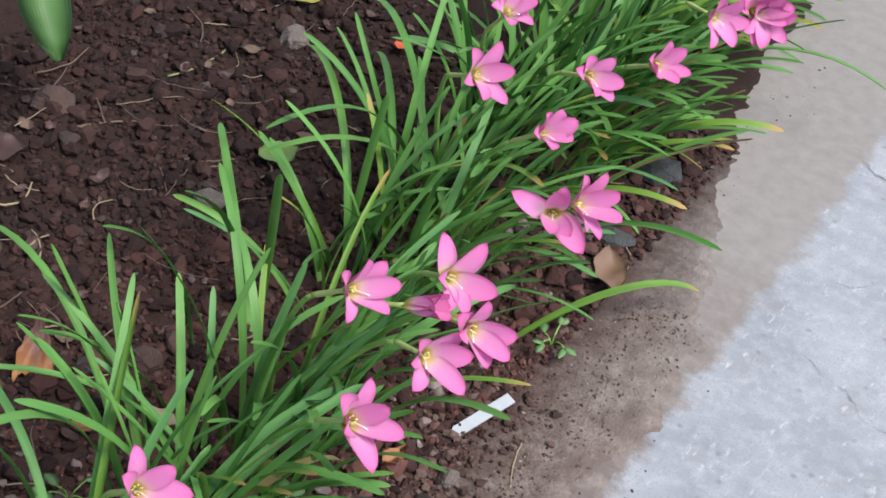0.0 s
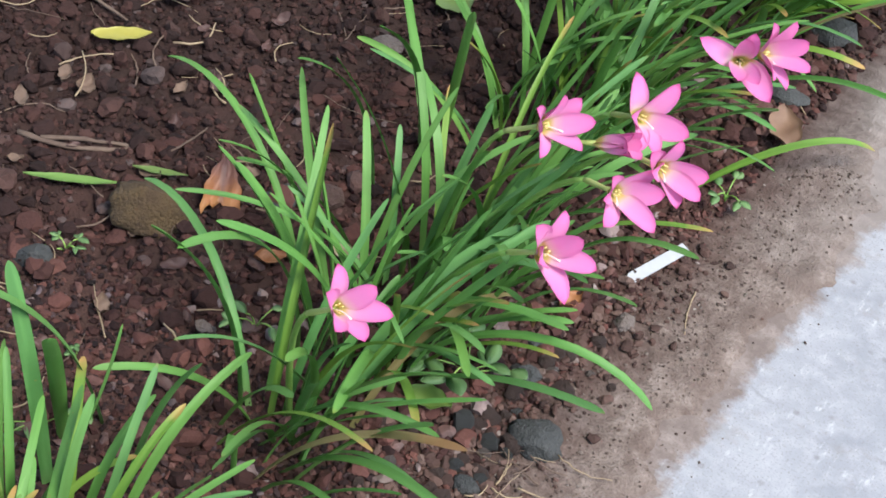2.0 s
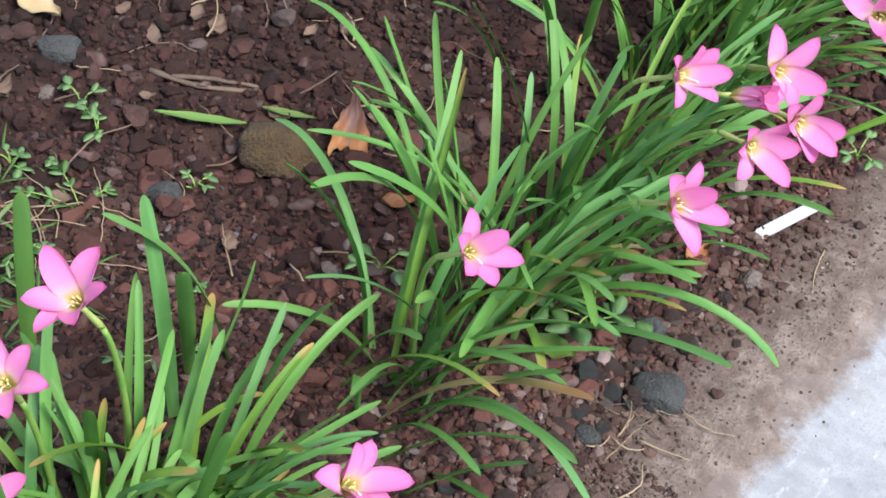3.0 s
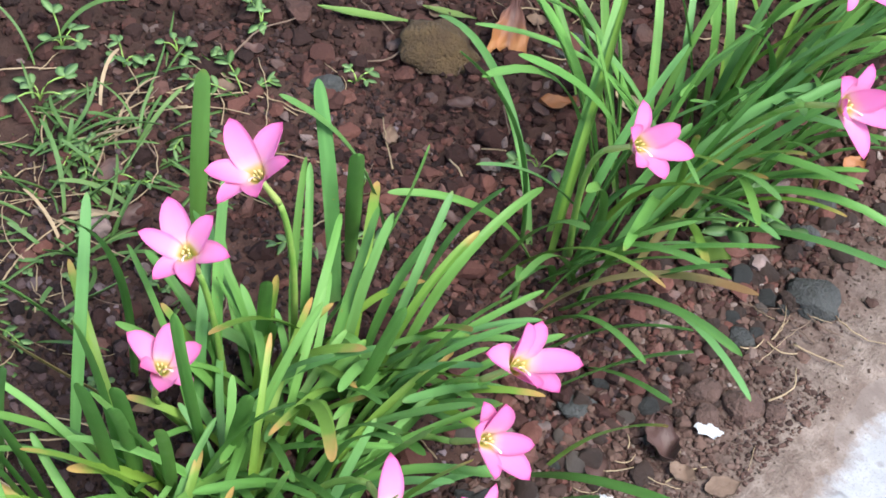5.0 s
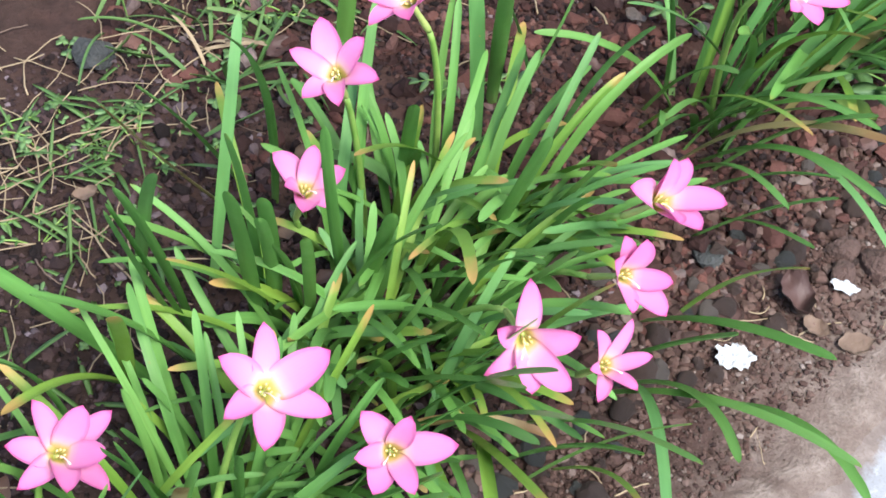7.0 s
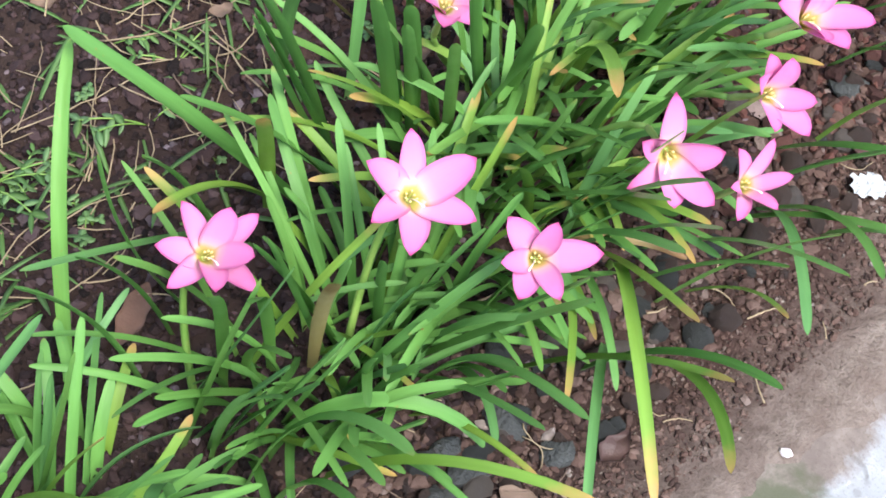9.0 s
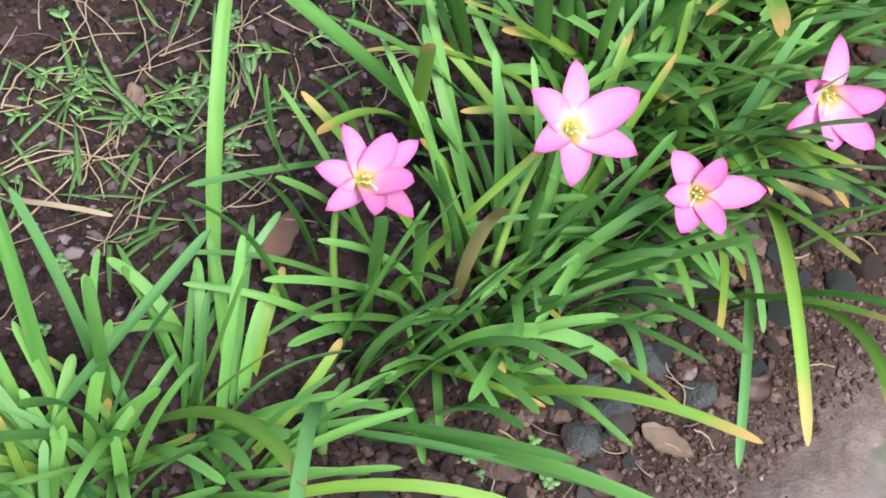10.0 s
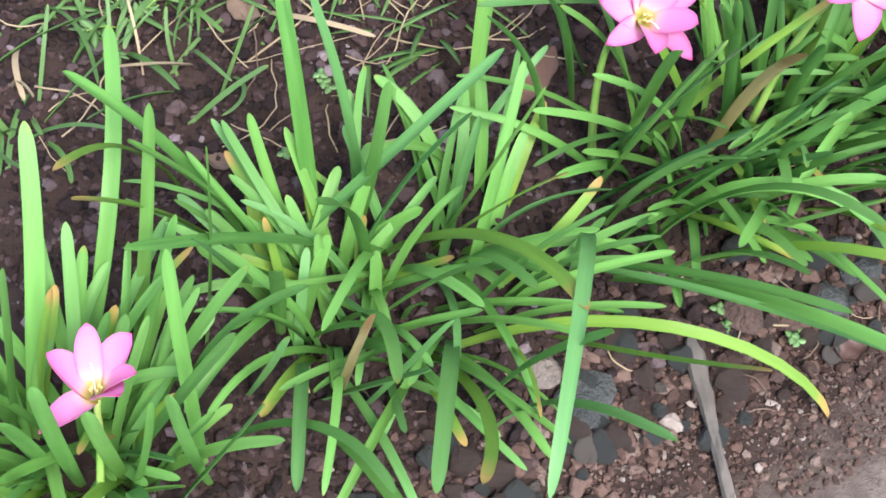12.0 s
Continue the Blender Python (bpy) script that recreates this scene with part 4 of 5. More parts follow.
# ---- the rest of the blades ----
tuft(far, (-0.269, 1.196), (0.06, 0.13), 100, 11, 0)
tuft(far, (-0.295, 1.436), (0.06, 0.10), 50, 12, 0)
tuft(far, (-0.232, 1.10), (0.035, 0.12), 70, 13, -5, 0.75, length=(0.11, 0.19), rise=(50, 84))
tuft(far, (-0.245, 1.32), (0.035, 0.12), 60, 14, -5, 0.75, length=(0.11, 0.19), rise=(50, 84))
tuft(back, (-0.215, 0.88), (0.030, 0.12), 50, 22, -5, 0.75, length=(0.11, 0.19), rise=(45, 80))
tuft(back, (-0.274, 0.918), (0.06, 0.13), 140, 21, 0, 0.6)
tuft(third, (-0.259, 0.624), (0.055, 0.13), 110, 31, 0, 0.6)
tuft(second, (-0.222, 0.335), (0.045, 0.12), 85, 41, 5, 0.55)
tuft(second, (-0.230, 0.171), (0.035, 0.05), 25, 42, -20)
tuft(middle, (-0.250, -0.075), (0.060, 0.105), 125, 51, -5, length=(0.09, 0.185), droop=(20, 90))
tuft(near, (-0.195, -0.155), (0.050, 0.060), 70, 62, -5, 0.5, length=(0.09, 0.18), rise=(45, 84), droop=(20, 90), width=(0.0045, 0.0068), dry=0.006)
tuft(near, (-0.180, -0.290), (0.050, 0.090), 112, 61, 0, 0.50, length=(0.08, 0.17), rise=(54, 85), droop=(10, 70), width=(0.0045, 0.0068), dry=0.006)
tuft(front, (-0.200, -0.555), (0.038, 0.032), 34, 73, 170, 0.35, length=(0.06, 0.12), rise=(50, 86), droop=(10, 80), dry=0.0)
tuft(last, (-0.190, -0.705), (0.055, 0.030), 36, 82, -20, 0.2, length=(0.08, 0.15), rise=(64, 88), dry=0.0)
tuft(front, (-0.182, -0.522), (0.045, 0.060), 56, 71, -10, 0.45, rise=(42, 82), droop=(20, 95), width=(0.0042, 0.0066), length=(0.08, 0.17), dry=0.0)
tuft(front, (-0.222, -0.480), (0.035, 0.045), 18, 72, 150, 0.4, rise=(45, 84), length=(0.06, 0.12), dry=0.0)
tuft(last, (-0.179, -0.718), (0.05, 0.045), 58, 81, -20, 0.2, length=(0.07, 0.15), dry=0.0)

# ---- loose stones, gravel and litter on the bed ----


def rough_ball(seed, squash=(1, 1, 1), jag=0.25, level=2):
    """An angular stone of about unit radius."""
    bm = bmesh.new()
    bmesh.ops.create_icosphere(bm, subdivisions=level, radius=1)
    rng = random.Random(seed)
    planes = [(Vector((rng.gauss(0, 1), rng.gauss(0, 1), rng.gauss(0, 1))).normalized(), rng.uniform(0.62, 0.9)) for _ in range(9)]
    for v in bm.verts:
        for n, d in planes:
            over = v.co.dot(n) - d
            if over > 0:
                v.co -= n * over
        v.co *= 1 + jag * (0.35 * noise.noise(v.co * 2.3 + Vector((seed, 0, 0))) + 0.2 * noise.noise(v.co * 5.5 + Vector((0, seed, 0))))
        v.co = Vector((v.co.x * squash[0], v.co.y * squash[1], v.co.z * squash[2]))
    verts, faces = [v.co.copy() for v in bm.verts], [[v.index for v in f.verts] for f in bm.faces]
    bm.free()
    return verts, faces


def stone(x, y, size, mat, label, seed, turn=0.0, tall=0.7, deep=0.8, sink=0.35, name="stone", group="", level=2):
    level = 2 if name == "stone" else 3
    verts, faces = rough_ball(seed, (size, size * deep, size * tall), 0.8 if name == "rock" else 0.5, level)
    ob = new(name, solid(name, verts, faces, mat, smooth=name != "stone"))
    ob.location = (x, y, hills(x, y) + size * tall * (1 - 2 * sink) * 0.8)
    ob.rotation_euler = (0.1 * math.sin(seed), 0.1 * math.cos(seed), radians(turn))
    return tagged(ob, label, "stone", group)


stone(-0.082, 0.298, 0.021, STONE_GREY, "smooth dark green-grey rock at the gravel edge", 3, 20, 0.62, 0.95, name="rock")
stone(-0.095, 0.445, 0.0105, STONE_PALE, "small pale brown stone beside the dusty margin", 4, 60, 0.9)
stone(-0.096, 0.234, 0.0125, STONE_GREY, "grey oval pebble among reddish gravel", 5, 30, 0.55, 0.7, name="pebble")
stone(-0.128, 0.383, 0.014, STONE_GREY, "flat grey stone under drooping leaves", 6, 10, 0.5)
stone(-0.122, 0.348, 0.014, STONE_GREY, "dark grey stone under drooping leaves", 7, 50, 0.6)
stone(-0.377, 0.371, 0.018, STONE_GREY, "bluish grey stone half sunk in soil", 8, 80, 0.6)
stone(-0.467, 0.186, 0.017, STONE_GREY, "brownish grey stone half sunk in soil", 9, 0, 0.7)
stone(-0.644, 0.246, 0.022, STONE_GREY, "angular grey stone on dark soil", 10, 40, 0.7)
stone(-0.612, 0.199, 0.009, STONE_PALE, "small pale chip of stone on soil", 11, 90, 0.7)
stone(-0.436, 0.282, 0.043, plain("mossy_stone", (0.052, 0.030, 0.020), (0.120, 0.080, 0.036), 60, 0.95, 1.0, 0.006),
      "brown mossy block of stone in the bed", 12, 32, 0.55, 0.60, 0.30, name="rock")
stone(-0.532, -0.118, 0.020, STONE_GREY, "dark grey flat stone among weeds", 37, 30, 0.5)
stone(-0.351, 0.395, 0.017, STONE_RED, "dark reddish stone beside a curled leaf", 13, 0, 0.6)
stone(-0.071, 0.158, 0.013, STONE_RED, "brown angular stone in loose gravel", 14, 120, 0.8)
stone(-0.059, 0.184, 0.017, STONE_RED, "rust-brown pitted stone in loose gravel", 15, 20, 0.7)
stone(-0.085, 0.174, 0.013, STONE_RED, "reddish stone in loose gravel", 16, 70, 0.7)
stone(-0.042, 0.198, 0.010, STONE_RED, "brown stone in loose gravel", 17, 70, 0.7)
stone(-0.137, 0.099, 0.016, STONE_GREY, "rounded grey stone under pink blooms", 18, 60, 0.5, 0.7)
stone(-0.086, -0.244, 0.0155, STONE_GREY, "bluish grey angular stone below drooping blades", 19, 10, 0.7)
stone(-0.069, -0.306, 0.0145, STONE_GREY, "blue-grey angular stone in gravel", 20, 30, 0.7)
stone(-0.055, -0.234, 0.0125, STONE_GREY, "grey angular stone in gravel", 21, 50, 0.8)
stone(-0.077, -0.281, 0.014, STONE_GREY, "greenish grey stone in gravel", 22, 70, 0.7)
stone(-0.095, -0.282, 0.012, STONE_GREY, "dark grey stone in gravel", 23, 90, 0.7)
stone(-0.087, -0.356, 0.015, STONE_RED, "rounded reddish stone in gravel", 24, 10, 0.6)
stone(-0.070, -0.330, 0.0125, STONE_RED, "rounded red-brown stone in gravel", 25, 60, 0.7)
stone(-0.085, -0.460, 0.024, STONE_GREY, "large blue-grey stone under hanging blades", 26, 110, 0.5)
stone(-0.099, -0.392, 0.012, STONE_RED, "red-brown stone beside a weathered stick", 27, 10, 0.7)
stone(-0.114, -0.472, 0.014, STONE_PALE, "pale grey stone below yellowing blades", 28, 10, 0.7)
stone(-0.623, 0.600, 0.024, STONE_RED, "crumbling reddish stone on dark soil", 29, 10, 0.6)
stone(-0.689, 0.528, 0.026, STONE_RED, "dull reddish stone on dark soil", 30, 60, 0.6)
stone(-0.434, 0.588, 0.016, STONE_PALE, "dusty brown stone behind the lily leaves", 31, 60, 0.6)
stone(-0.524, 0.843, 0.020, STONE_PALE, "dusty brown stone on dark soil", 32, 60, 0.6)
stone(-0.380, 0.976, 0.022, STONE_RED, "reddish stone behind upright leaves", 33, 60, 0.6)
stone(-0.145, 0.913, 0.026, STONE_GREY, "grey stone wedged at the paving edge", 34, 20, 0.6)
stone(-0.133, 0.796, 0.022, STONE_GREY, "dark grey stone below leaning leaves", 35, 20, 0.5)
stone(0.026, -0.127, 0.0042, STYLE, "tiny white pebble on dusty concrete", 36, 20, 0.6, name="pebble")

# countable gravel of the open strip beside the row
GRAVEL = []
for k in range(10):
    verts, faces = rough_ball(100 + k, (1, 0.8, 0.7), 0.6, 2)
    GRAVEL.append([solid("gravel_stone", verts, faces, mat, smooth=False) for mat in (STONE_RED, STONE_RED, STONE_GREY, STONE_PALE)])
rng = random.Random(5)
for k in range(290):
    x, y = min(-0.078 + 0.012 * rng.random(), rng.gauss(-0.112, 0.024)), 0.42 - 1.04 * rng.random() ** 0.8
    x, size = x + lean(y), 0.0042 + 0.0082 * rng.random() ** 1.6
    ob = new("gravel_stone", GRAVEL[k % 10][rng.choice((0, 0, 1, 1, 2, 3)) if y > 0 else rng.choice((0, 1, 2, 2, 0, 2, 1, 3))])
    ob.location, ob.scale = (x, y, hills(x, y) + size * 0.3), (size, size, size)
    ob.rotation_euler = (rng.uniform(-0.5, 0.5), rng.uniform(-0.5, 0.5), rng.uniform(0, 6.3))
    tagged(ob, "small angular volcanic gravel stone on soil", "gravel", "gravel beside the lilies")


def scatter_clods(name, label, count, seed, size, mat, place, level=1, small=2.5):
    """Uncounted crumbs of earth and gravel as one mesh: broken, angular lumps."""
    rng = np.random.RandomState(seed)
    ico = bmesh.new()
    bmesh.ops.create_icosphere(ico, subdivisions=level, radius=1)
    v0 = np.array([v.co[:] for v in ico.verts])
    f0 = np.array([[v.index for v in f.verts] for f in ico.faces])
    ico.free()
    verts, faces = [], []
    for k in range(count):
        x, y = place(rng)
        x += lean(y)
        s = size[0] + (size[1] - size[0]) * rng.rand() ** small
        v = v0 * ((0.5 + 0.8 * rng.rand(len(v0), 1)) if level == 1 else (0.72 + 0.48 * rng.rand(len(v0), 1)))
        if level > 1:
            for n in rng.randn(3, 3):
                n /= np.linalg.norm(n)
                v = v - np.maximum(0, v @ n - 0.62)[:, None] * n
        v = v * (np.array([0.6, 0.5, 0.4]) + np.array([0.6, 0.6, 0.5]) * rng.rand(3)) * s
        a, c = rng.rand() * 6.28, rng.rand() - 0.5
        ca, sa = math.cos(a), math.sin(a)
        v = v @ np.array([[ca, sa, 0], [-sa, ca, 0], [0.4 * c, 0.3 * c, 1]])
        ground_z = max(0.0, hills(x, y)) if x > -0.14 + lean(y) else hills(x, y)
        verts.append(v + (x, y, ground_z + s * (0.12 + 0.50 * rng.rand())))
        faces.append(f0 + k * len(v0))
    me = solid(name, np.concatenate(verts).tolist(), np.concatenate(faces).tolist(), mat, smooth=False)
    return tagged(new(name, me), label, "gravel", kind="stuff")


scatter_clods("soil_crumbs", "crumbly dark brown earth of the bed", 26000, 1, (0.0008, 0.0042), EARTH,
              lambda r: (-0.12 - 0.46 * r.rand(), -0.70 + 0.92 * r.rand()))
scatter_clods("red_gravel", "loose reddish-brown volcanic gravel and earth", 29000, 4, (0.0008, 0.0056), CLODS,
              lambda r: (-0.10 - 0.62 * r.rand() ** 1.1, 0.04 + 0.98 * r.rand()))
scatter_clods("earth_clods", "lumpy red-brown clods on the bed", 3400, 8, (0.0034, 0.0125), CLODS,
              lambda r: (-0.12 - 0.60 * r.rand() ** 1.1, -0.10 + 1.05 * r.rand() ** 0.9), 2)
scatter_clods("humus_clods", "lumpy dark humus clods on the bed", 5000, 9, (0.0018, 0.0070), EARTH,
              lambda r: (-0.12 - 0.42 * r.rand(), -0.66 + 0.60 * r.rand()), 2)
scatter_clods("gravel_bits", "loose red and grey gravel bits beside the row", 4200, 2, (0.0014, 0.0066), MARGIN,
              lambda r: (-0.118 + 0.026 * r.randn(), -0.68 + 1.25 * r.rand()), 2)
scatter_clods("margin_crumbs", "brown crumbs and grit between gravel and paving", 12000, 6, (0.0006, 0.0034), MARGIN,
              lambda r: (-0.10 + 0.080 * r.rand() ** 1.4, -0.66 + 0.90 * r.rand() ** 0.9), 1, 3.0)
scatter_clods("paving_crumbs", "earth crumbs strewn over the paving edge", 70, 7, (0.0005, 0.0018), GRIT,
              lambda r: (-0.115 + 0.05 * r.rand() ** 2, 0.66 + 0.6 * r.rand()), 1, 3.0)
scatter_clods("dust_grains", "scattered grit on the dusty margin", 5200, 3, (0.0004, 0.0019), GRIT,
              lambda r: (-0.065 + 0.028 * r.randn(), -0.5 + 1.25 * r.rand()))


def lying_leaf(x, y, length, width, turn, mat, label, seed, curl=0.3, name="fallen_leaf", lift=0.010, tilt=0.0, rear=0.0):
    """A fallen leaf: pointed at both ends, folded along its rib and curled, with a short stem."""
    rows, cols = 14, 8
    verts, faces, rng = [], [], random.Random(seed)
    ph = rng.uniform(0, 6)
    for layer in (0, 1):
        for k in range(rows + 1):
            s = k / rows
            w = width * max(0.03, math.sin(math.pi * s ** 0.85)) ** 0.8 * (1 + 0.10 * math.sin(s * 19 + ph))
            for i in range(cols + 1):
                u = i / cols - 0.5
                z = curl * width * (2.2 * u * u + 0.5 * (s - 0.5) ** 2 * 4 * rng.uniform(0.9, 1.1) + 0.22 * math.sin(9 * s + 4 * u + ph))
                verts.append((s * length - length / 2, u * w, z - layer * 0.0006))
    n, c1 = (rows + 1) * (cols + 1), cols + 1
    for k in range(rows):
        for i in range(cols):
            q = (k * c1 + i, k * c1 + i + 1, k * c1 + c1 + i + 1, k * c1 + c1 + i)
            faces += [q, tuple(n + v for v in q[::-1])]
    rim = [k * c1 for k in range(rows + 1)] + [rows * c1 + i for i in range(1, c1)] + [k * c1 + cols for k in range(rows - 1, -1, -1)] + list(range(cols - 1, 0, -1))
    faces += [(b, a, n + a, n + b) for a, b in zip(rim, rim[1:] + rim[:1])]
    ob = new(name, solid(name, verts, faces, mat))
    ob.location, ob.rotation_euler = (x, y, hills(x, y) + lift), (radians(tilt), radians(rear), radians(turn))
    return tagged(ob, label, "leaf")




def crumpled_leaf(x, y, length, width, turn, rear):
    """A dry, lobed leaf: narrow at its stem, broad at the curled end, folded along the rib."""
    rows, cols = 16, 10
    verts, faces = [], []
    for layer in (0, 1):
        for k in range(rows + 1):
            s = k / rows
            w = width * (0.10 + 0.62 * s ** 0.9 + 0.28 * max(0.0, math.sin(math.pi * (s - 0.15) / 0.95)) + 0.05 * math.sin(23 * s))
            for i in range(cols + 1):
                u = i / cols - 0.5
                px = s * length + 0.16 * length * s * (abs(u) * 2) ** 2 - 0.05 * length * s * math.cos(6 * math.pi * u)
                z = 0.30 * w * abs(u) + 0.10 * width * math.sin(8 * s + 5 * u) * s - 0.42 * width * max(0.0, s - 0.62) ** 1.4 * (1.5 - abs(u)) + 0.05 * width * math.sin(19 * u + 3 * s)
                verts.append((px - length / 2, u * w, z - layer * 0.0005))
    n, c1 = (rows + 1) * (cols + 1), cols + 1
    for k in range(rows):
        for i in range(cols):
            q = (k * c1 + i, k * c1 + i + 1, k * c1 + c1 + i + 1, k * c1 + c1 + i)
            faces += [q, tuple(n + v for v in q[::-1])]
    rim = [k * c1 for k in range(rows + 1)] + [rows * c1 + i for i in range(1, c1)] + [k * c1 + cols for k in range(rows - 1, -1, -1)] + list(range(cols - 1, 0, -1))
    faces += [(b, a, n + a, n + b) for a, b in zip(rim, rim[1:] + rim[:1])]
    m, nt, b = material("dry_leaf_two_tone")
    at = object_coords(nt)
    sep = nt.nodes.new("ShaderNodeSeparateXYZ")
    nt.links.new(at, sep.inputs[0])
    blot = noise_node(nt, at, 70, 5)
    way = maths(nt, "ADD", maths(nt, "MULTIPLY", sep.outputs[0], 18.0), maths(nt, "MULTIPLY", blot, 0.5))
    col = ramp(nt, way, (0.0, (0.13, 0.060, 0.050)), (0.30, (0.20, 0.088, 0.058)), (0.58, (0.36, 0.15, 0.055)), (1.0, (0.46, 0.23, 0.08)))
    rib = ramp(nt, maths(nt, "ABSOLUTE", sep.outputs[1], 0.0), (0.0, (0.7,) * 3), (0.0012, (0, 0, 0)))
    nt.links.new(mix(nt, rib, col, (0.10, 0.05, 0.045)), b.inputs["Base Color"])
    b.inputs["Roughness"].default_value = 0.55
    bump(nt, b, blot, 0.6, 0.002)
    ob = new("fallen_leaf", solid("fallen_leaf", verts, faces, m))
    ob.location, ob.rotation_euler = (x, y, hills(x, y) + 0.017), (radians(-8), radians(rear), radians(turn))
    tagged(ob, "curled orange-brown lobed dry leaf on soil", "leaf")


crumpled_leaf(-0.414, 0.342, 0.050, 0.036, -55, 20)
lying_leaf(-0.598, 0.422, 0.052, 0.018, 47, YELLOW_LEAF, "yellow fallen leaf on dark soil", 2, 0.15)
lying_leaf(-0.499, 0.263, 0.080, 0.0085, 36, LEAF, "narrow green fallen blade on soil", 3, 0.2)
lying_leaf(-0.461, 0.320, 0.045, 0.007, 30, LEAF_WEED, "short green fallen blade near mossy rock", 4, 0.2)
lying_leaf(-0.324, 0.218, 0.018, 0.011, 10, STONE_PALE, "pale pinkish torn leaf scrap on soil", 5, 0.4)
lying_leaf(-0.076, 0.114, 0.036, 0.022, -30, DARK_LEAF, "dark maroon curled dead leaf on gravel", 6, 0.5)
lying_leaf(-0.108, 0.738, 0.060, 0.030, -60, plain("tan_leaf", (0.17, 0.10, 0.065), (0.25, 0.155, 0.10), 30, 0.6), "tan dry leaf at the dusty margin", 7, 0.3)
lying_leaf(-0.603, 0.507, 0.050, 0.036, 30, DARK_LEAF, "dark brown dead leaf on soil", 8, 0.3)
lying_leaf(-0.671, 0.469, 0.046, 0.032, 80, DARK_LEAF, "dull brown dead leaf on soil", 9, 0.3)
lying_leaf(-0.712, 0.429, 0.050, 0.034, 120, DRY_LEAF, "broad reddish-brown dead leaf on soil", 10, 0.3)
lying_leaf(-0.687, 0.259, 0.046, 0.024, 10, plain("buff_leaf", (0.40, 0.28, 0.15), (0.52, 0.40, 0.24), 30, 0.6), "buff dry leaf lying on soil", 11, 0.3)
lying_leaf(-0.271, -0.375, 0.048, 0.017, -58, plain("bark_piece", (0.10, 0.052, 0.038), (0.16, 0.088, 0.064), 40, 0.85, 0.8), "flat reddish-brown bark piece on soil", 12, 0.1, name="bark")
lying_leaf(-0.159, 0.274, 0.034, 0.021, 10, LEAF_YELLOW, "yellowish green oval leaf lying under the clump", 13, 0.2)
lying_leaf(-0.422, 0.674, 0.040, 0.032, 60, LEAF_WEED, "round green fallen leaf behind the lilies", 14, 0.15, lift=0.012)
lying_leaf(-0.557, 0.898, 0.050, 0.016, 30, YELLOW_LEAF, "yellowed leaf at the far side of bed", 15, 0.4)
lying_leaf(-0.137, 0.430, 0.026, 0.015, 80, DRY_LEAF, "orange-brown dead leaf under drooping blades", 16, 0.4)
lying_leaf(-0.334, 0.307, 0.030, 0.014, 50, DRY_LEAF, "small rust-coloured dead leaf on soil", 17, 0.4)
lying_leaf(-0.294, 0.347, 0.030, 0.015, 0, plain("pale_husk", (0.45, 0.36, 0.22), (0.55, 0.46, 0.30), 40, 0.7), "pale dry husk among leaf bases", 18, 0.4)

TAN_BIT = plain("torn_brown_leaf", (0.11, 0.070, 0.050), (0.19, 0.130, 0.095), 45, 0.8, 0.5, 0.002)
lying_leaf(-0.029, 0.121, 0.026, 0.017, 60, TAN_BIT, "torn buff-brown leaf bit on the dusty margin", 21, 0.12, lift=0.004)
lying_leaf(-0.053, 0.108, 0.020, 0.014, 10, TAN_BIT, "crumbling brown leaf bit in loose gravel", 22, 0.3, lift=0.004)
lying_leaf(-0.040, -0.271, 0.034, 0.016, 20, TAN_BIT, "flat crumbling brown leaf on the gravel", 23, 0.15, lift=0.006)
lying_leaf(-0.041, -0.316, 0.022, 0.018, 70, DARK_LEAF, "dark torn leaf bit in gravel", 24, 0.3, lift=0.005)
lying_leaf(-0.035, -0.207, 0.026, 0.016, 100, DARK_LEAF, "dark curled leaf bit on the gravel", 25, 0.3, lift=0.005)
lying_leaf(-0.097, 0.071, 0.030, 0.016, 130, DARK_LEAF, "dull maroon leaf bit under lily blades", 26, 0.3, lift=0.005)

lying_leaf(-0.432, 0.898, 0.018, 0.012, 40, plain("orange_petal", (0.55, 0.09, 0.03), (0.65, 0.16, 0.06), 40, 0.6), "small orange-red fallen petal behind the lilies", 19, 0.3)

rng = random.Random(58)
LITTER = (TAN_BIT, DARK_LEAF, DARK_LEAF, TAN_BIT, DARK_LEAF)
for k in range(90):
    x, y = (rng.uniform(-0.70, -0.30), rng.uniform(0.15, 0.95)) if k < 62 else (rng.uniform(-0.55, -0.28), rng.uniform(-0.60, 0.15))
    size = rng.uniform(0.010, 0.026)
    lying_leaf(x, y, size, size * rng.uniform(0.4, 0.7), rng.uniform(0, 360), LITTER[k % 5], "small crumbled dead leaf bit on dark soil", 300 + k, rng.uniform(0.2, 0.6), lift=0.006, tilt=rng.uniform(-18, 18))


def stick(x, y, length, radius, turn, mat, label, seed, name="twig", bendy=0.12, category="twig", lift=0.0):
    rng = random.Random(seed)
    n = 9
    side = rng.uniform(-1, 1) * bendy * length
    line = []
    for k in range(n + 1):
        s = k / n
        px = (s - 0.5) * length
        py = side * math.sin(math.pi * s) + rng.uniform(-1, 1) * bendy * 0.08 * length
        line.append(Vector((px, py, radius * 0.7 + 0.05 * bendy * length * math.sin(6 * s + seed))))
    ob = new(name, tube(name, line, [radius * rng.uniform(0.75, 1.1) * (1 - 0.35 * k / n) for k in range(n + 1)], mat, 6))
    ob.location, ob.rotation_euler = (x, y, hills(x, y) + lift + 0.001), (0, 0, radians(turn))
    return tagged(ob, label, category)


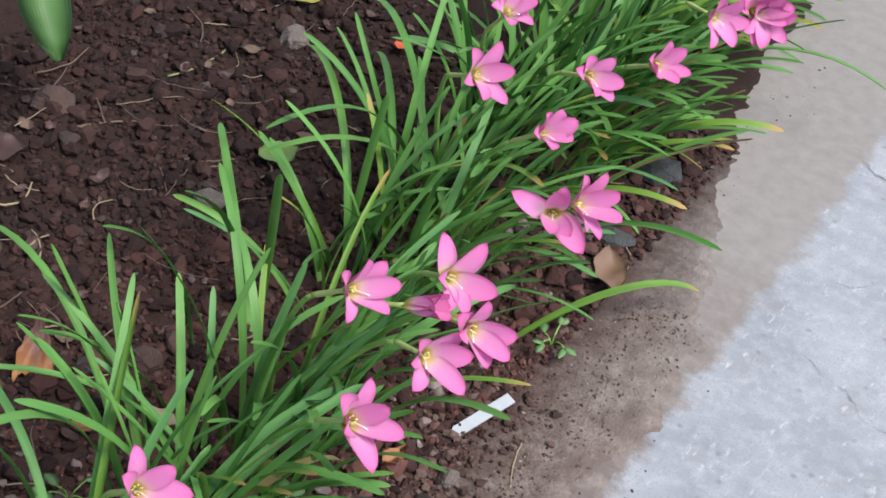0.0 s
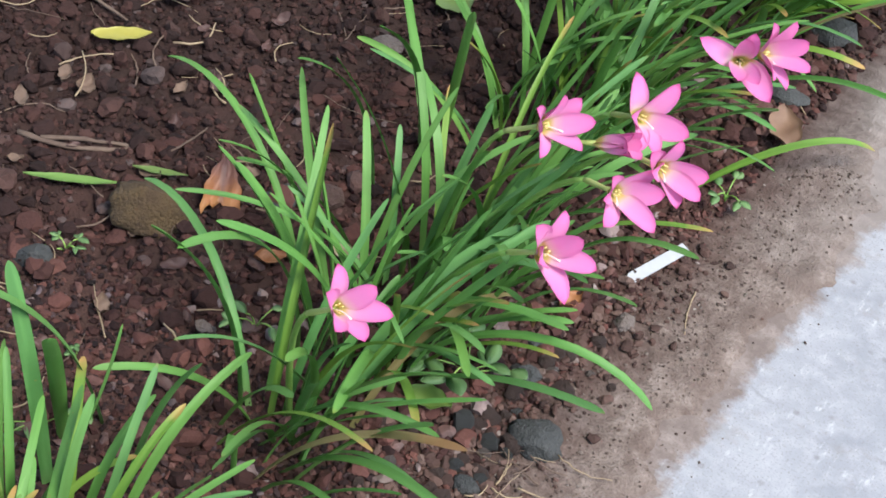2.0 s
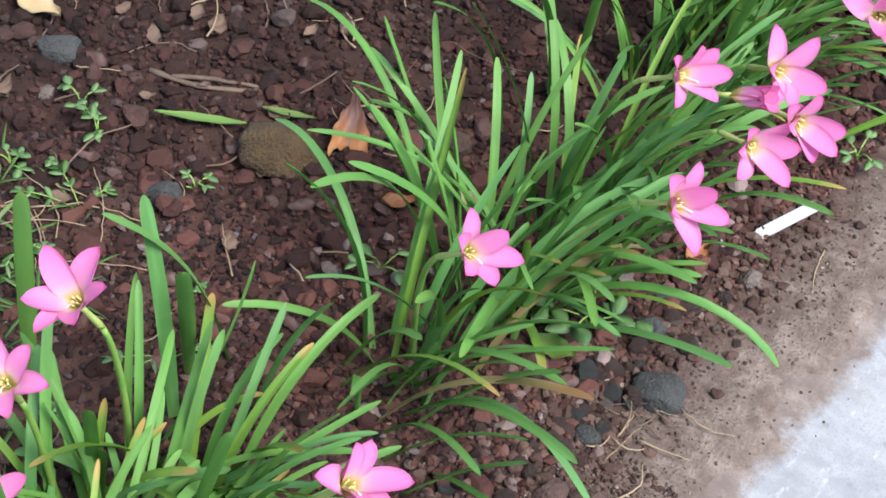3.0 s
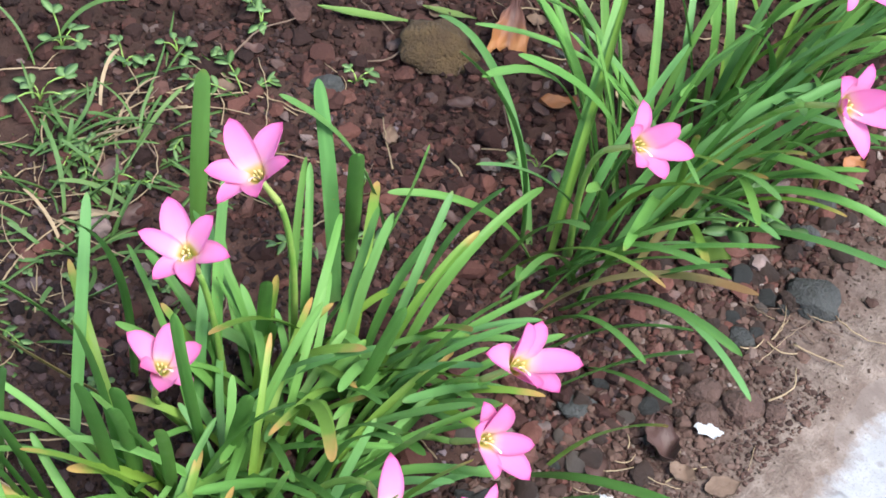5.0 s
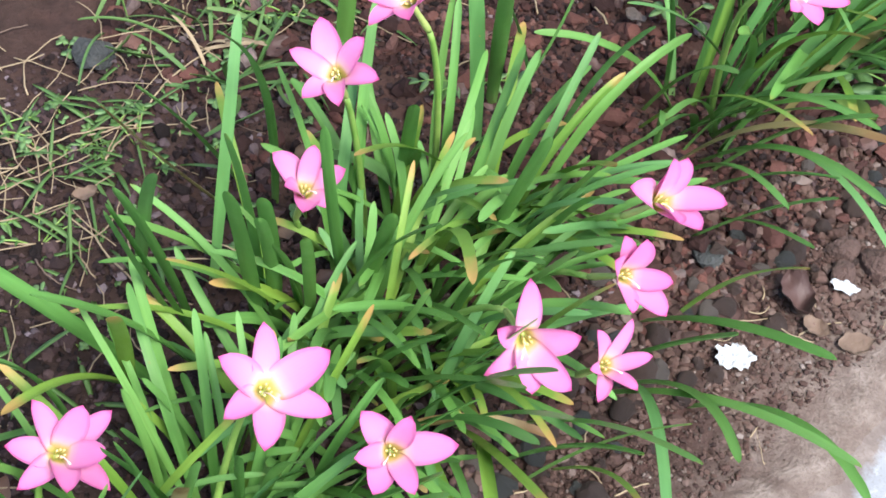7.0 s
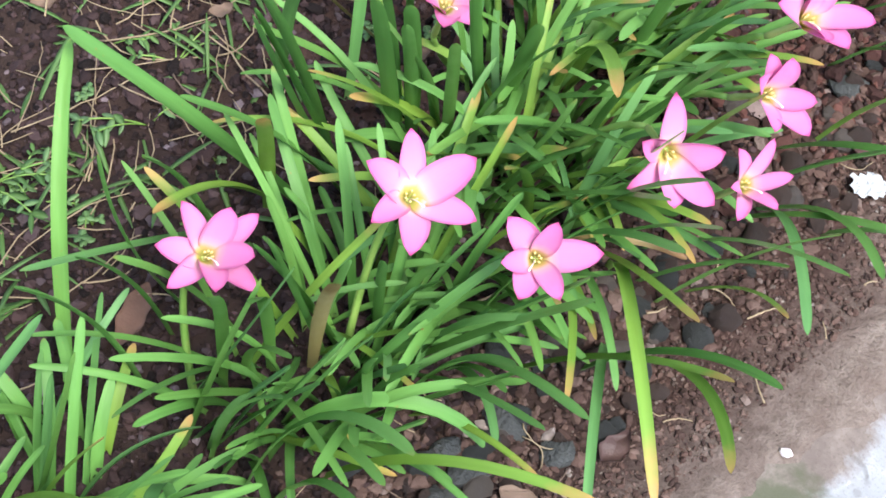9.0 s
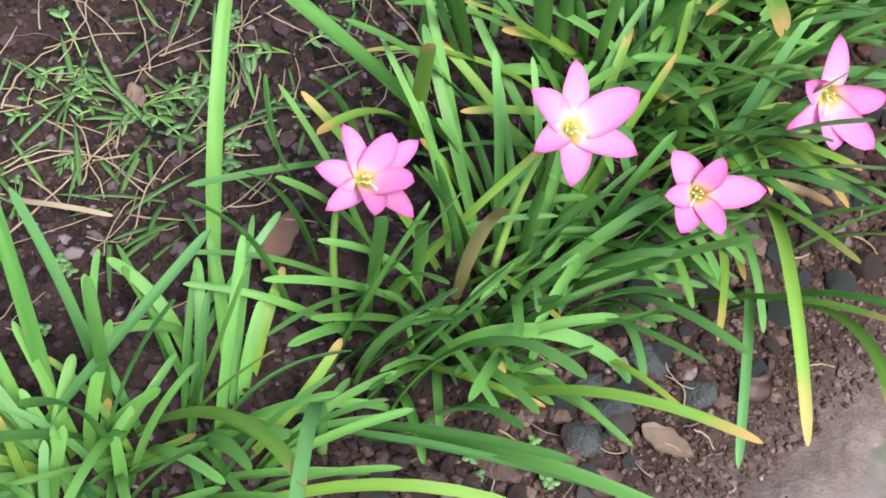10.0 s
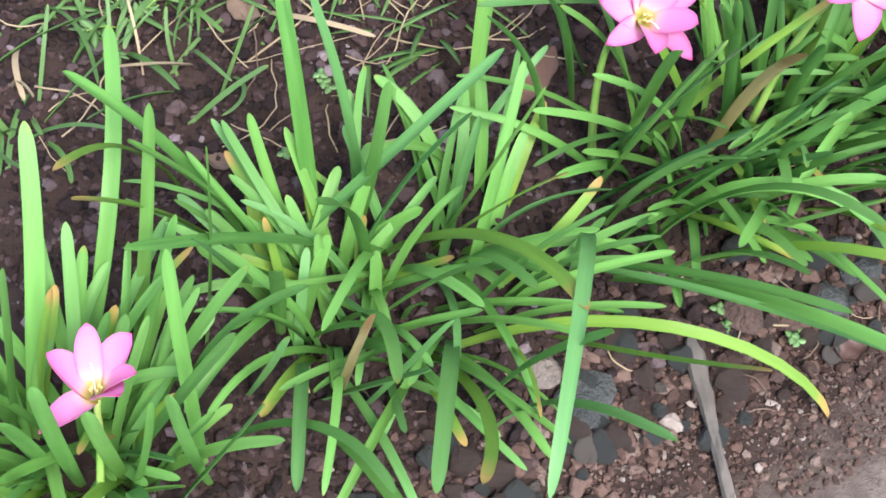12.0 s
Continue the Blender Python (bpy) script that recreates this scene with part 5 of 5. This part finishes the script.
def pole_stick():
    """The weathered stick beside the gravel: a split, uneven batten."""
    rng = random.Random(4)
    verts, faces, n = [], [], 12
    for k in range(n + 1):
        s = k / n
        w, h = 0.0052 * (0.85 + 0.25 * math.sin(5 * s + 1)) * (0.55 if k in (0, n) else 1), 0.0042
        for i in range(8):
            q = 2 * math.pi * i / 8
            verts.append(((s - 0.5) * 0.097, math.cos(q) * w * rng.uniform(0.85, 1.1) + 0.003 * s, math.sin(q) * h * rng.uniform(0.8, 1.1) + h))
    for k in range(n):
        faces += [(k * 8 + i, k * 8 + (i + 1) % 8, k * 8 + 8 + (i + 1) % 8, k * 8 + 8 + i) for i in range(8)]
    faces += [tuple(range(8))[::-1], tuple(n * 8 + i for i in range(8))]
    ob = new("stick", solid("stick", verts, faces, WOOD, smooth=False))
    ob.location, ob.rotation_euler = (-0.043, -0.410, hills(-0.043, -0.410) + 0.003), (0, 0.02, radians(-23))
    tagged(ob, "weathered grey-brown stick lying in gravel", "stick")


pole_stick()
stick(-0.536, 0.304, 0.095, 0.0028, 34, TWIG, "brown twig lying on dark soil", 1)
stick(-0.575, 0.598, 0.090, 0.0016, 62, TWIG, "thin brown twig on dark soil", 2)
stick(-0.569, 0.745, 0.075, 0.0012, 80, plain("green_stem", (0.2, 0.24, 0.1), (0.28, 0.3, 0.14), 50), "pale green dead stem on soil", 3)
stick(-0.660, 0.457, 0.120, 0.0020, -8, TWIG, "long thin twig across the soil", 4)
stick(-0.526, 0.309, 0.080, 0.0026, 36, TWIG, "dark twig on soil", 5)
stick(-0.052, 0.112, 0.032, 0.0007, 70, STRAW, "short pale straw on gravel", 6, "straw", category="straw")
stick(-0.062, 0.494, 0.050, 0.0009, -70, STRAW, "thin dry stem beside the plant tag", 7, "straw", category="straw")
stick(-0.144, 0.828, 0.110, 0.0010, -50, STRAW, "curved dry flower stalk over the margin", 8, "straw", category="straw")
rng = random.Random(77)
for k in range(230):
    if k >= 190:
        x, y, ln = rng.uniform(-0.095, -0.010), rng.uniform(-0.45, 0.16), rng.uniform(0.008, 0.030)
    elif k < 16:
        x, y, ln = rng.gauss(-0.075, 0.016), rng.gauss(0.262, 0.02), rng.uniform(0.015, 0.045)
    elif k < 90:
        x, y, ln = rng.uniform(-0.62, -0.30), rng.uniform(-0.55, 0.12), rng.uniform(0.02, 0.09)
    else:
        x, y, ln = rng.uniform(-0.70, -0.09), rng.uniform(-0.6, 0.9), rng.uniform(0.012, 0.05)
    stick(x, y, ln, rng.uniform(0.0003, 0.0008), rng.uniform(0, 180), STRAW if rng.random() < 0.7 else TWIG, "bit of dry straw or rootlet on the soil", 200 + k, "straw", rng.uniform(0.08, 0.35),
          "straw", lift=rng.uniform(0.002, 0.007))
for k in range(70):
    x, y = rng.uniform(-0.72, -0.32), rng.uniform(0.15, 0.95)
    stick(x, y, rng.uniform(0.02, 0.075), rng.uniform(0.0004, 0.0012), rng.uniform(0, 180), TWIG if rng.random() < 0.75 else STRAW, "thin dry rootlet or twig on dark soil", 1200 + k, "rootlet",
          rng.uniform(0.1, 0.4), "twig", lift=rng.uniform(0.003, 0.008))
for x, y, ln, turn in ((0.050, 0.718, 0.022, 40), (0.094, 0.765, 0.016, 30), (0.065, 0.584, 0.008, 10), (0.042, 0.564, 0.005, 60), (0.006, 0.486, 0.005, 0)):
    stick(x, y, ln, 0.0012, turn, TWIG, "dark crumb of bark on the concrete", 900 + int(x * 1000), "bark_crumb", 0.2, "crumb")


def plant_tag():
    """White plastic plant label: a strip with a rounded end."""
    verts, faces, n = [], [], 8
    half, w = 0.031, 0.0050
    outline = [(half, -w), (half, w)] + [(-half + w * (1 - math.sin(math.pi * k / n)) - w * 0.0, w * math.cos(math.pi * k / n)) for k in range(n + 1)]
    m = len(outline)
    verts = [(x, y, 0.0009) for x, y in outline] + [(x, y, 0) for x, y in outline]
    faces = [tuple(range(m))] + [tuple(range(2 * m - 1, m - 1, -1))] + [((i + 1) % m, i, m + i, m + (i + 1) % m) for i in range(m)]
    ob = new("plant_tag", solid("plant_tag", verts, faces, WHITE, smooth=False))
    ob.location, ob.rotation_euler = (-0.108, 0.517, 0.010), (radians(8), radians(-6), radians(73))
    tagged(ob, "blank white plastic plant tag lying on the soil", "plant tag")


plant_tag()


def white_scrap(x, y, size, seed, label, long=1.0):
    """A crumpled, torn scrap of thin white paper with a ragged rim."""
    rng = random.Random(seed)
    n, rings = 40, (0.0, 0.3, 0.55, 0.8, 1.0)
    rim = [size * (0.86 + 0.10 * math.sin(2 * 2 * math.pi * k / n + seed) + 0.08 * math.sin(5 * 2 * math.pi * k / n) + rng.uniform(-0.14, 0.14)) for k in range(n)]
    verts, faces = [], []
    for layer in (0, 1):
        for r in rings:
            for k in range(n):
                a = 2 * math.pi * k / n
                px, py = rim[k] * r * math.cos(a) * long, rim[k] * r * math.sin(a)
                z = 0.003 + 0.0022 * noise.noise(Vector((px, py, seed * 0.1)) * 190) + 0.0012 * noise.noise(Vector((px, py, seed)) * 600)
                verts.append((px, py, z - 0.0004 * layer))
    m = n * len(rings)
    for j in range(len(rings) - 1):
        for k in range(n):
            q = (j * n + k, (j + 1) * n + k, (j + 1) * n + (k + 1) % n, j * n + (k + 1) % n)
            faces += [q, tuple(m + v for v in q[::-1])]
    last_ring = (len(rings) - 1) * n
    faces += [(last_ring + k, m + last_ring + k, m + last_ring + (k + 1) % n, last_ring + (k + 1) % n) for k in range(n)]
    ob = new("paper_scrap", solid("paper_scrap", verts, faces, PAPER, smooth=False))
    ob.location = (x, y, hills(x, y) + 0.0065)
    ob.rotation_euler = (0.03, 0.02, 0.6)
    tagged(ob, label, "scrap")


white_scrap(-0.071, 0.047, 0.0130, 1, "torn white paper scrap on the gravel")
white_scrap(-0.062, 0.146, 0.0062, 2, "small crumpled white scrap on the gravel", 1.6)


def foil_wrapper(x, y):
    """A crumpled scrap of silver and gold foil at the back of the bed."""
    rng, n = random.Random(3), 9
    verts = [((i / n - 0.5) * 0.034 + rng.uniform(-0.0012, 0.0012), (j / n - 0.5) * 0.016 + rng.uniform(-0.0012, 0.0012), 0.004 + rng.uniform(0, 0.006) - layer * 0.0008)
             for layer in (0, 1) for i in range(n + 1) for j in range(n + 1)]
    m = (n + 1) ** 2
    verts[m:] = [(a, b, verts[k][2] - 0.0008) for k, (a, b, _) in enumerate(verts[:m])]
    faces = []
    for i in range(n):
        for j in range(n):
            q = (i * (n + 1) + j, (i + 1) * (n + 1) + j, (i + 1) * (n + 1) + j + 1, i * (n + 1) + j + 1)
            faces += [q, tuple(m + v for v in q[::-1])]
    ob = new("foil_wrapper", solid("foil_wrapper", verts, faces, FOIL, smooth=False))
    ob.location, ob.rotation_euler = (x, y, hills(x, y) + 0.004), (0.15, 0.1, radians(40))
    tagged(ob, "crumpled silver and gold foil scrap on soil", "wrapper")


foil_wrapper(-0.712, 0.549)

# ---- weeds ----
SEEDLING = plain("seedling_leaf", (0.075, 0.165, 0.055), (0.150, 0.260, 0.095), 60, 0.5, 0.2)


def leaflet(at, az, length, width, rise, mat, name="leaflet"):
    """A small oval leaf blade with a little thickness."""
    verts, faces, uvs, rows = [], [], [], 6
    d = Vector((math.cos(radians(az)) * math.cos(radians(rise)), math.sin(radians(az)) * math.cos(radians(rise)), math.sin(radians(rise))))
    side = Vector((-math.sin(radians(az)), math.cos(radians(az)), 0))
    up = d.cross(side)
    for k in range(rows + 1):
        s = k / rows
        w = width * max(0.08, math.sin(math.pi * (0.06 + 0.9 * s))) ** 0.8 / 2
        p = Vector(at) + d * (length * s) + Vector((0, 0, -0.25 * length * s * s))
        verts += [p - side * w + up * 0.0005, p, p + side * w + up * 0.0005, p - up * 0.0005]
        uvs += [(0.0, 0.2 + 0.75 * s), (0.5, 0.2 + 0.75 * s), (1.0, 0.2 + 0.75 * s), (0.5, 0.2 + 0.75 * s)]
    for k in range(rows):
        faces += [(k * 4 + i, k * 4 + (i + 1) % 4, k * 4 + 4 + (i + 1) % 4, k * 4 + 4 + i) for i in range(4)]
    faces += [(3, 2, 1, 0), tuple(rows * 4 + i for i in range(4))]
    return solid(name, verts, faces, mat, uvs=uvs)


def weed(x, y, seed, size=1.0, mat=None, label="small broad-leaved green weed seedling on soil", sprays=4):
    rng = random.Random(seed)
    t = thing("weed", (x, y, 0), label, "weed", "weeds in the bed")
    z = hills(x, y)
    for k in range(sprays):
        az = k * 360 / sprays + rng.uniform(-40, 40)
        reach, hgt = rng.uniform(0.008, 0.022) * size, rng.uniform(0.008, 0.022) * size
        end = Vector((x + reach * math.cos(radians(az)), y + reach * math.sin(radians(az)), z + hgt))
        part("stem", tube("stem", curve3(Vector((x, y, z - 0.003)), Vector((x, y, z + hgt)), end, 5), [0.0007] * 6, STALK, 5), t)
        for j in range(rng.choice((1, 2, 3))):
            part("leaflet", leaflet(end, az + (j - 0.5) * 75 + rng.uniform(-20, 20), rng.uniform(0.010, 0.018) * size, rng.uniform(0.006, 0.011) * size,
                                    rng.uniform(-5, 35), mat or SEEDLING), t)


def clover(x, y, seed, size=1.0):
    rng = random.Random(seed)
    t = thing("clover", (x, y, 0), "tiny three-leaved clover growing in the soil", "weed", "clover in the bed")
    z = hills(x, y)
    for k in range(3):
        az = rng.uniform(0, 360)
        end = Vector((x + 0.008 * size * math.cos(az), y + 0.008 * size * math.sin(az), z + rng.uniform(0.005, 0.014) * size))
        part("stem", tube("stem", curve3(Vector((x, y, z - 0.003)), Vector((x, y, end.z)), end, 4), [0.0005] * 5, STALK, 4), t)
        for j in range(3):
            part("leaflet", leaflet(end, j * 120 + rng.uniform(-15, 15) + az, 0.0062 * size, 0.0058 * size, 10, SEEDLING), t)


def grass(x, y, seed, count=9, length=(0.03, 0.08), spread=0.015):
    rng = random.Random(seed)
    t = thing("grass_tuft", (x, y, 0), "thin weedy grass tuft growing in the soil", "grass", "grass in the bed")
    for _ in range(count):
        bx, by = x + rng.gauss(0, spread), y + rng.gauss(0, spread)
        part("leaf", blade_mesh((bx, by, hills(bx, by) - 0.003), rng.uniform(0, 360), rng.uniform(*length), rng.uniform(15, 70), rng.uniform(10, 70), rng.gauss(0, 35),
                                rng.uniform(0.0016, 0.0040), rng.gauss(0, 25), LEAF_WEED if rng.random() < 0.88 else STRAW), t)


weed(-0.107, 0.631, 1, 0.85, label="small round-leaved green weed on dusty soil")
weed(-0.155, 0.315, 2, 1.5, label="broad-leaved green weed at the foot of the clump", sprays=5)
weed(-0.579, 0.208, 3, 0.85)
weed(-0.548, 0.195, 4, 0.75)
weed(-0.627, 0.061, 5, 0.95)
weed(-0.597, 0.016, 6, 0.95)
weed(-0.583, 0.085, 7, 0.75)
weed(-0.649, -0.014, 8, 0.95)
weed(-0.567, 0.125, 9, 0.75)
weed(-0.484, 0.016, 10, 0.65)
weed(-0.457, 0.211, 11, 0.6)
weed(-0.302, 0.249, 12, 0.9)


def creeping_weed(x, y, seed, size=1.0):
    """A low, spreading weed: short runners with pairs of narrow oval leaves."""
    rng = random.Random(seed)
    t = thing("creeping_weed", (x, y, 0), "low spreading green weed with narrow oval leaves", "weed", "weeds in the bed")
    for k in range(rng.randint(3, 4)):
        az, reach = rng.uniform(0, 360), rng.uniform(0.016, 0.045) * size
        d = Vector((math.cos(radians(az)), math.sin(radians(az)), 0))
        foot = Vector((x, y, hills(x, y) - 0.003))
        end = foot + d * reach + Vector((0, 0, rng.uniform(0.010, 0.022) * size))
        line = curve3(foot, foot.lerp(end, 0.5) + Vector((0, 0, 0.010 * size)), end, 6)
        part("stem", tube("stem", line, [0.0006] * 7, STALK, 4), t)
        for j in (3, 5, 6):
            for sgn in (-1, 1):
                part("leaflet", leaflet(line[j], az + sgn * rng.uniform(25, 75), rng.uniform(0.006, 0.014) * size, rng.uniform(0.0030, 0.0062) * size, rng.uniform(-15, 35),
                                        LEAF_WEED if rng.random() < 0.5 else SEEDLING), t)


def bed_grass(x, y, seed, count=6):
    """Short, broad-bladed grass lying over."""
    rng = random.Random(seed)
    t = thing("grass_tuft", (x, y, 0), "short green weedy grass tuft with pointed blades", "grass", "grass in the bed")
    for _ in range(count):
        part("leaf", leaflet((x + rng.gauss(0, 0.006), y + rng.gauss(0, 0.006), hills(x, y) - 0.002), rng.uniform(0, 360), rng.uniform(0.026, 0.070), rng.uniform(0.0018, 0.0042),
                             rng.uniform(5, 50), LEAF_WEED, "leaf"), t)


rng = random.Random(31)
PATCHES = ((-0.53, -0.01, 0.040), (-0.46, -0.14, 0.04), (-0.47, -0.35, 0.05), (-0.40, -0.32, 0.035), (-0.39, -0.42, 0.04), (-0.44, -0.58, 0.05),
           (-0.47, -0.22, 0.05), (-0.48, 0.10, 0.04), (-0.53, -0.25, 0.05), (-0.50, -0.45, 0.05))
for k in range(26):
    px, py, r = PATCHES[k % len(PATCHES)]
    creeping_weed(px + rng.gauss(0, r), py + rng.gauss(0, r), 700 + k, rng.uniform(0.6, 1.05))
for k in range(62):
    px, py, r = PATCHES[k % len(PATCHES)]
    bed_grass(px + rng.gauss(0, 1.2 * r), py + rng.gauss(0, 1.2 * r), 400 + k, rng.randint(4, 7))
for k in range(36):
    px, py, r = PATCHES[(k * 5) % len(PATCHES)]
    grass(px + rng.gauss(0, 1.2 * r), py + rng.gauss(0, 1.2 * r), 460 + k, 5, (0.03, 0.09), 0.012)
for k in range(50):
    clover(rng.uniform(-0.62, -0.33), rng.uniform(-0.55, 0.16), 500 + k, rng.uniform(0.55, 0.95))
for k in range(130):
    px, py, r = PATCHES[(k * 3) % len(PATCHES)]
    stick(px + rng.gauss(0, 1.3 * r), py + rng.gauss(0, 1.3 * r), rng.uniform(0.03, 0.11), rng.uniform(0.0004, 0.0009), rng.uniform(0, 180), STRAW, "dry straw tangled among the weeds", 1500 + k, "straw",
          rng.uniform(0.06, 0.3), "straw", lift=rng.uniform(0.003, 0.010))
for k, (x, y) in enumerate(((-0.090, -0.365), (-0.078, -0.330), (-0.104, -0.30), (-0.30, -0.52), (-0.33, -0.48), (-0.062, -0.335))):
    clover(x, y, 600 + k, 0.75)


def broad_leaf_plant():
    """A larger shrub at the back of the bed, of which one big leaf hangs low; its unseen canopy is added to shade the
    soil.
    """
    t = thing("broad_leaved_plant", (-0.82, 0.74, 0), "larger green plant with one broad hanging leaf, unseen canopy added for shade", "plant")
    stem_top = Vector((-0.715, 0.647, 0.20))
    part("stem", tube("stem", curve3(Vector((-0.88, 0.80, -0.01)), Vector((-0.87, 0.80, 0.1)), stem_top, 8), [0.006 - 0.0003 * k for k in range(9)], STALK), t)
    low = Vector((-0.649, 0.591, 0.160))
    part("stem", tube("stem", curve3(stem_top, stem_top.lerp(low, 0.5) + Vector((0, 0, 0.03)), low, 6), [0.002] * 7, STALK), t)
    part("leaf", leaflet(low, -24, 0.085, 0.048, -38, LEAF_WEED, "leaf"), t)
    # tall stems and leaves out of view, added only to shade the bed
    rng = random.Random(9)
    for k in range(18):
        top = Vector((-1.0 + 0.6 * rng.random(), -0.38 + 0.11 * k, rng.uniform(1.25, 1.65)))
        foot = Vector((-1.15 + 0.08 * rng.random(), 0.25 + 0.05 * k, -0.02))
        bow = foot.lerp(top, 0.5) + Vector((-0.30, 0, 0.35))
        line = curve3(foot, bow, top, 12)
        part("stem", tube("stem", line, [0.009 - 0.0005 * j for j in range(13)], STALK), t)
        for j in range(30):
            p = line[rng.randint(3, 12)] + Vector((rng.uniform(-0.05, 0.05), rng.uniform(-0.07, 0.07), rng.uniform(-0.02, 0.06)))
            part("leaf", leaflet(p, rng.uniform(0, 360), rng.uniform(0.15, 0.24), rng.uniform(0.07, 0.11), rng.uniform(-25, 35), LEAF_WEED, "leaf"), t)


broad_leaf_plant()
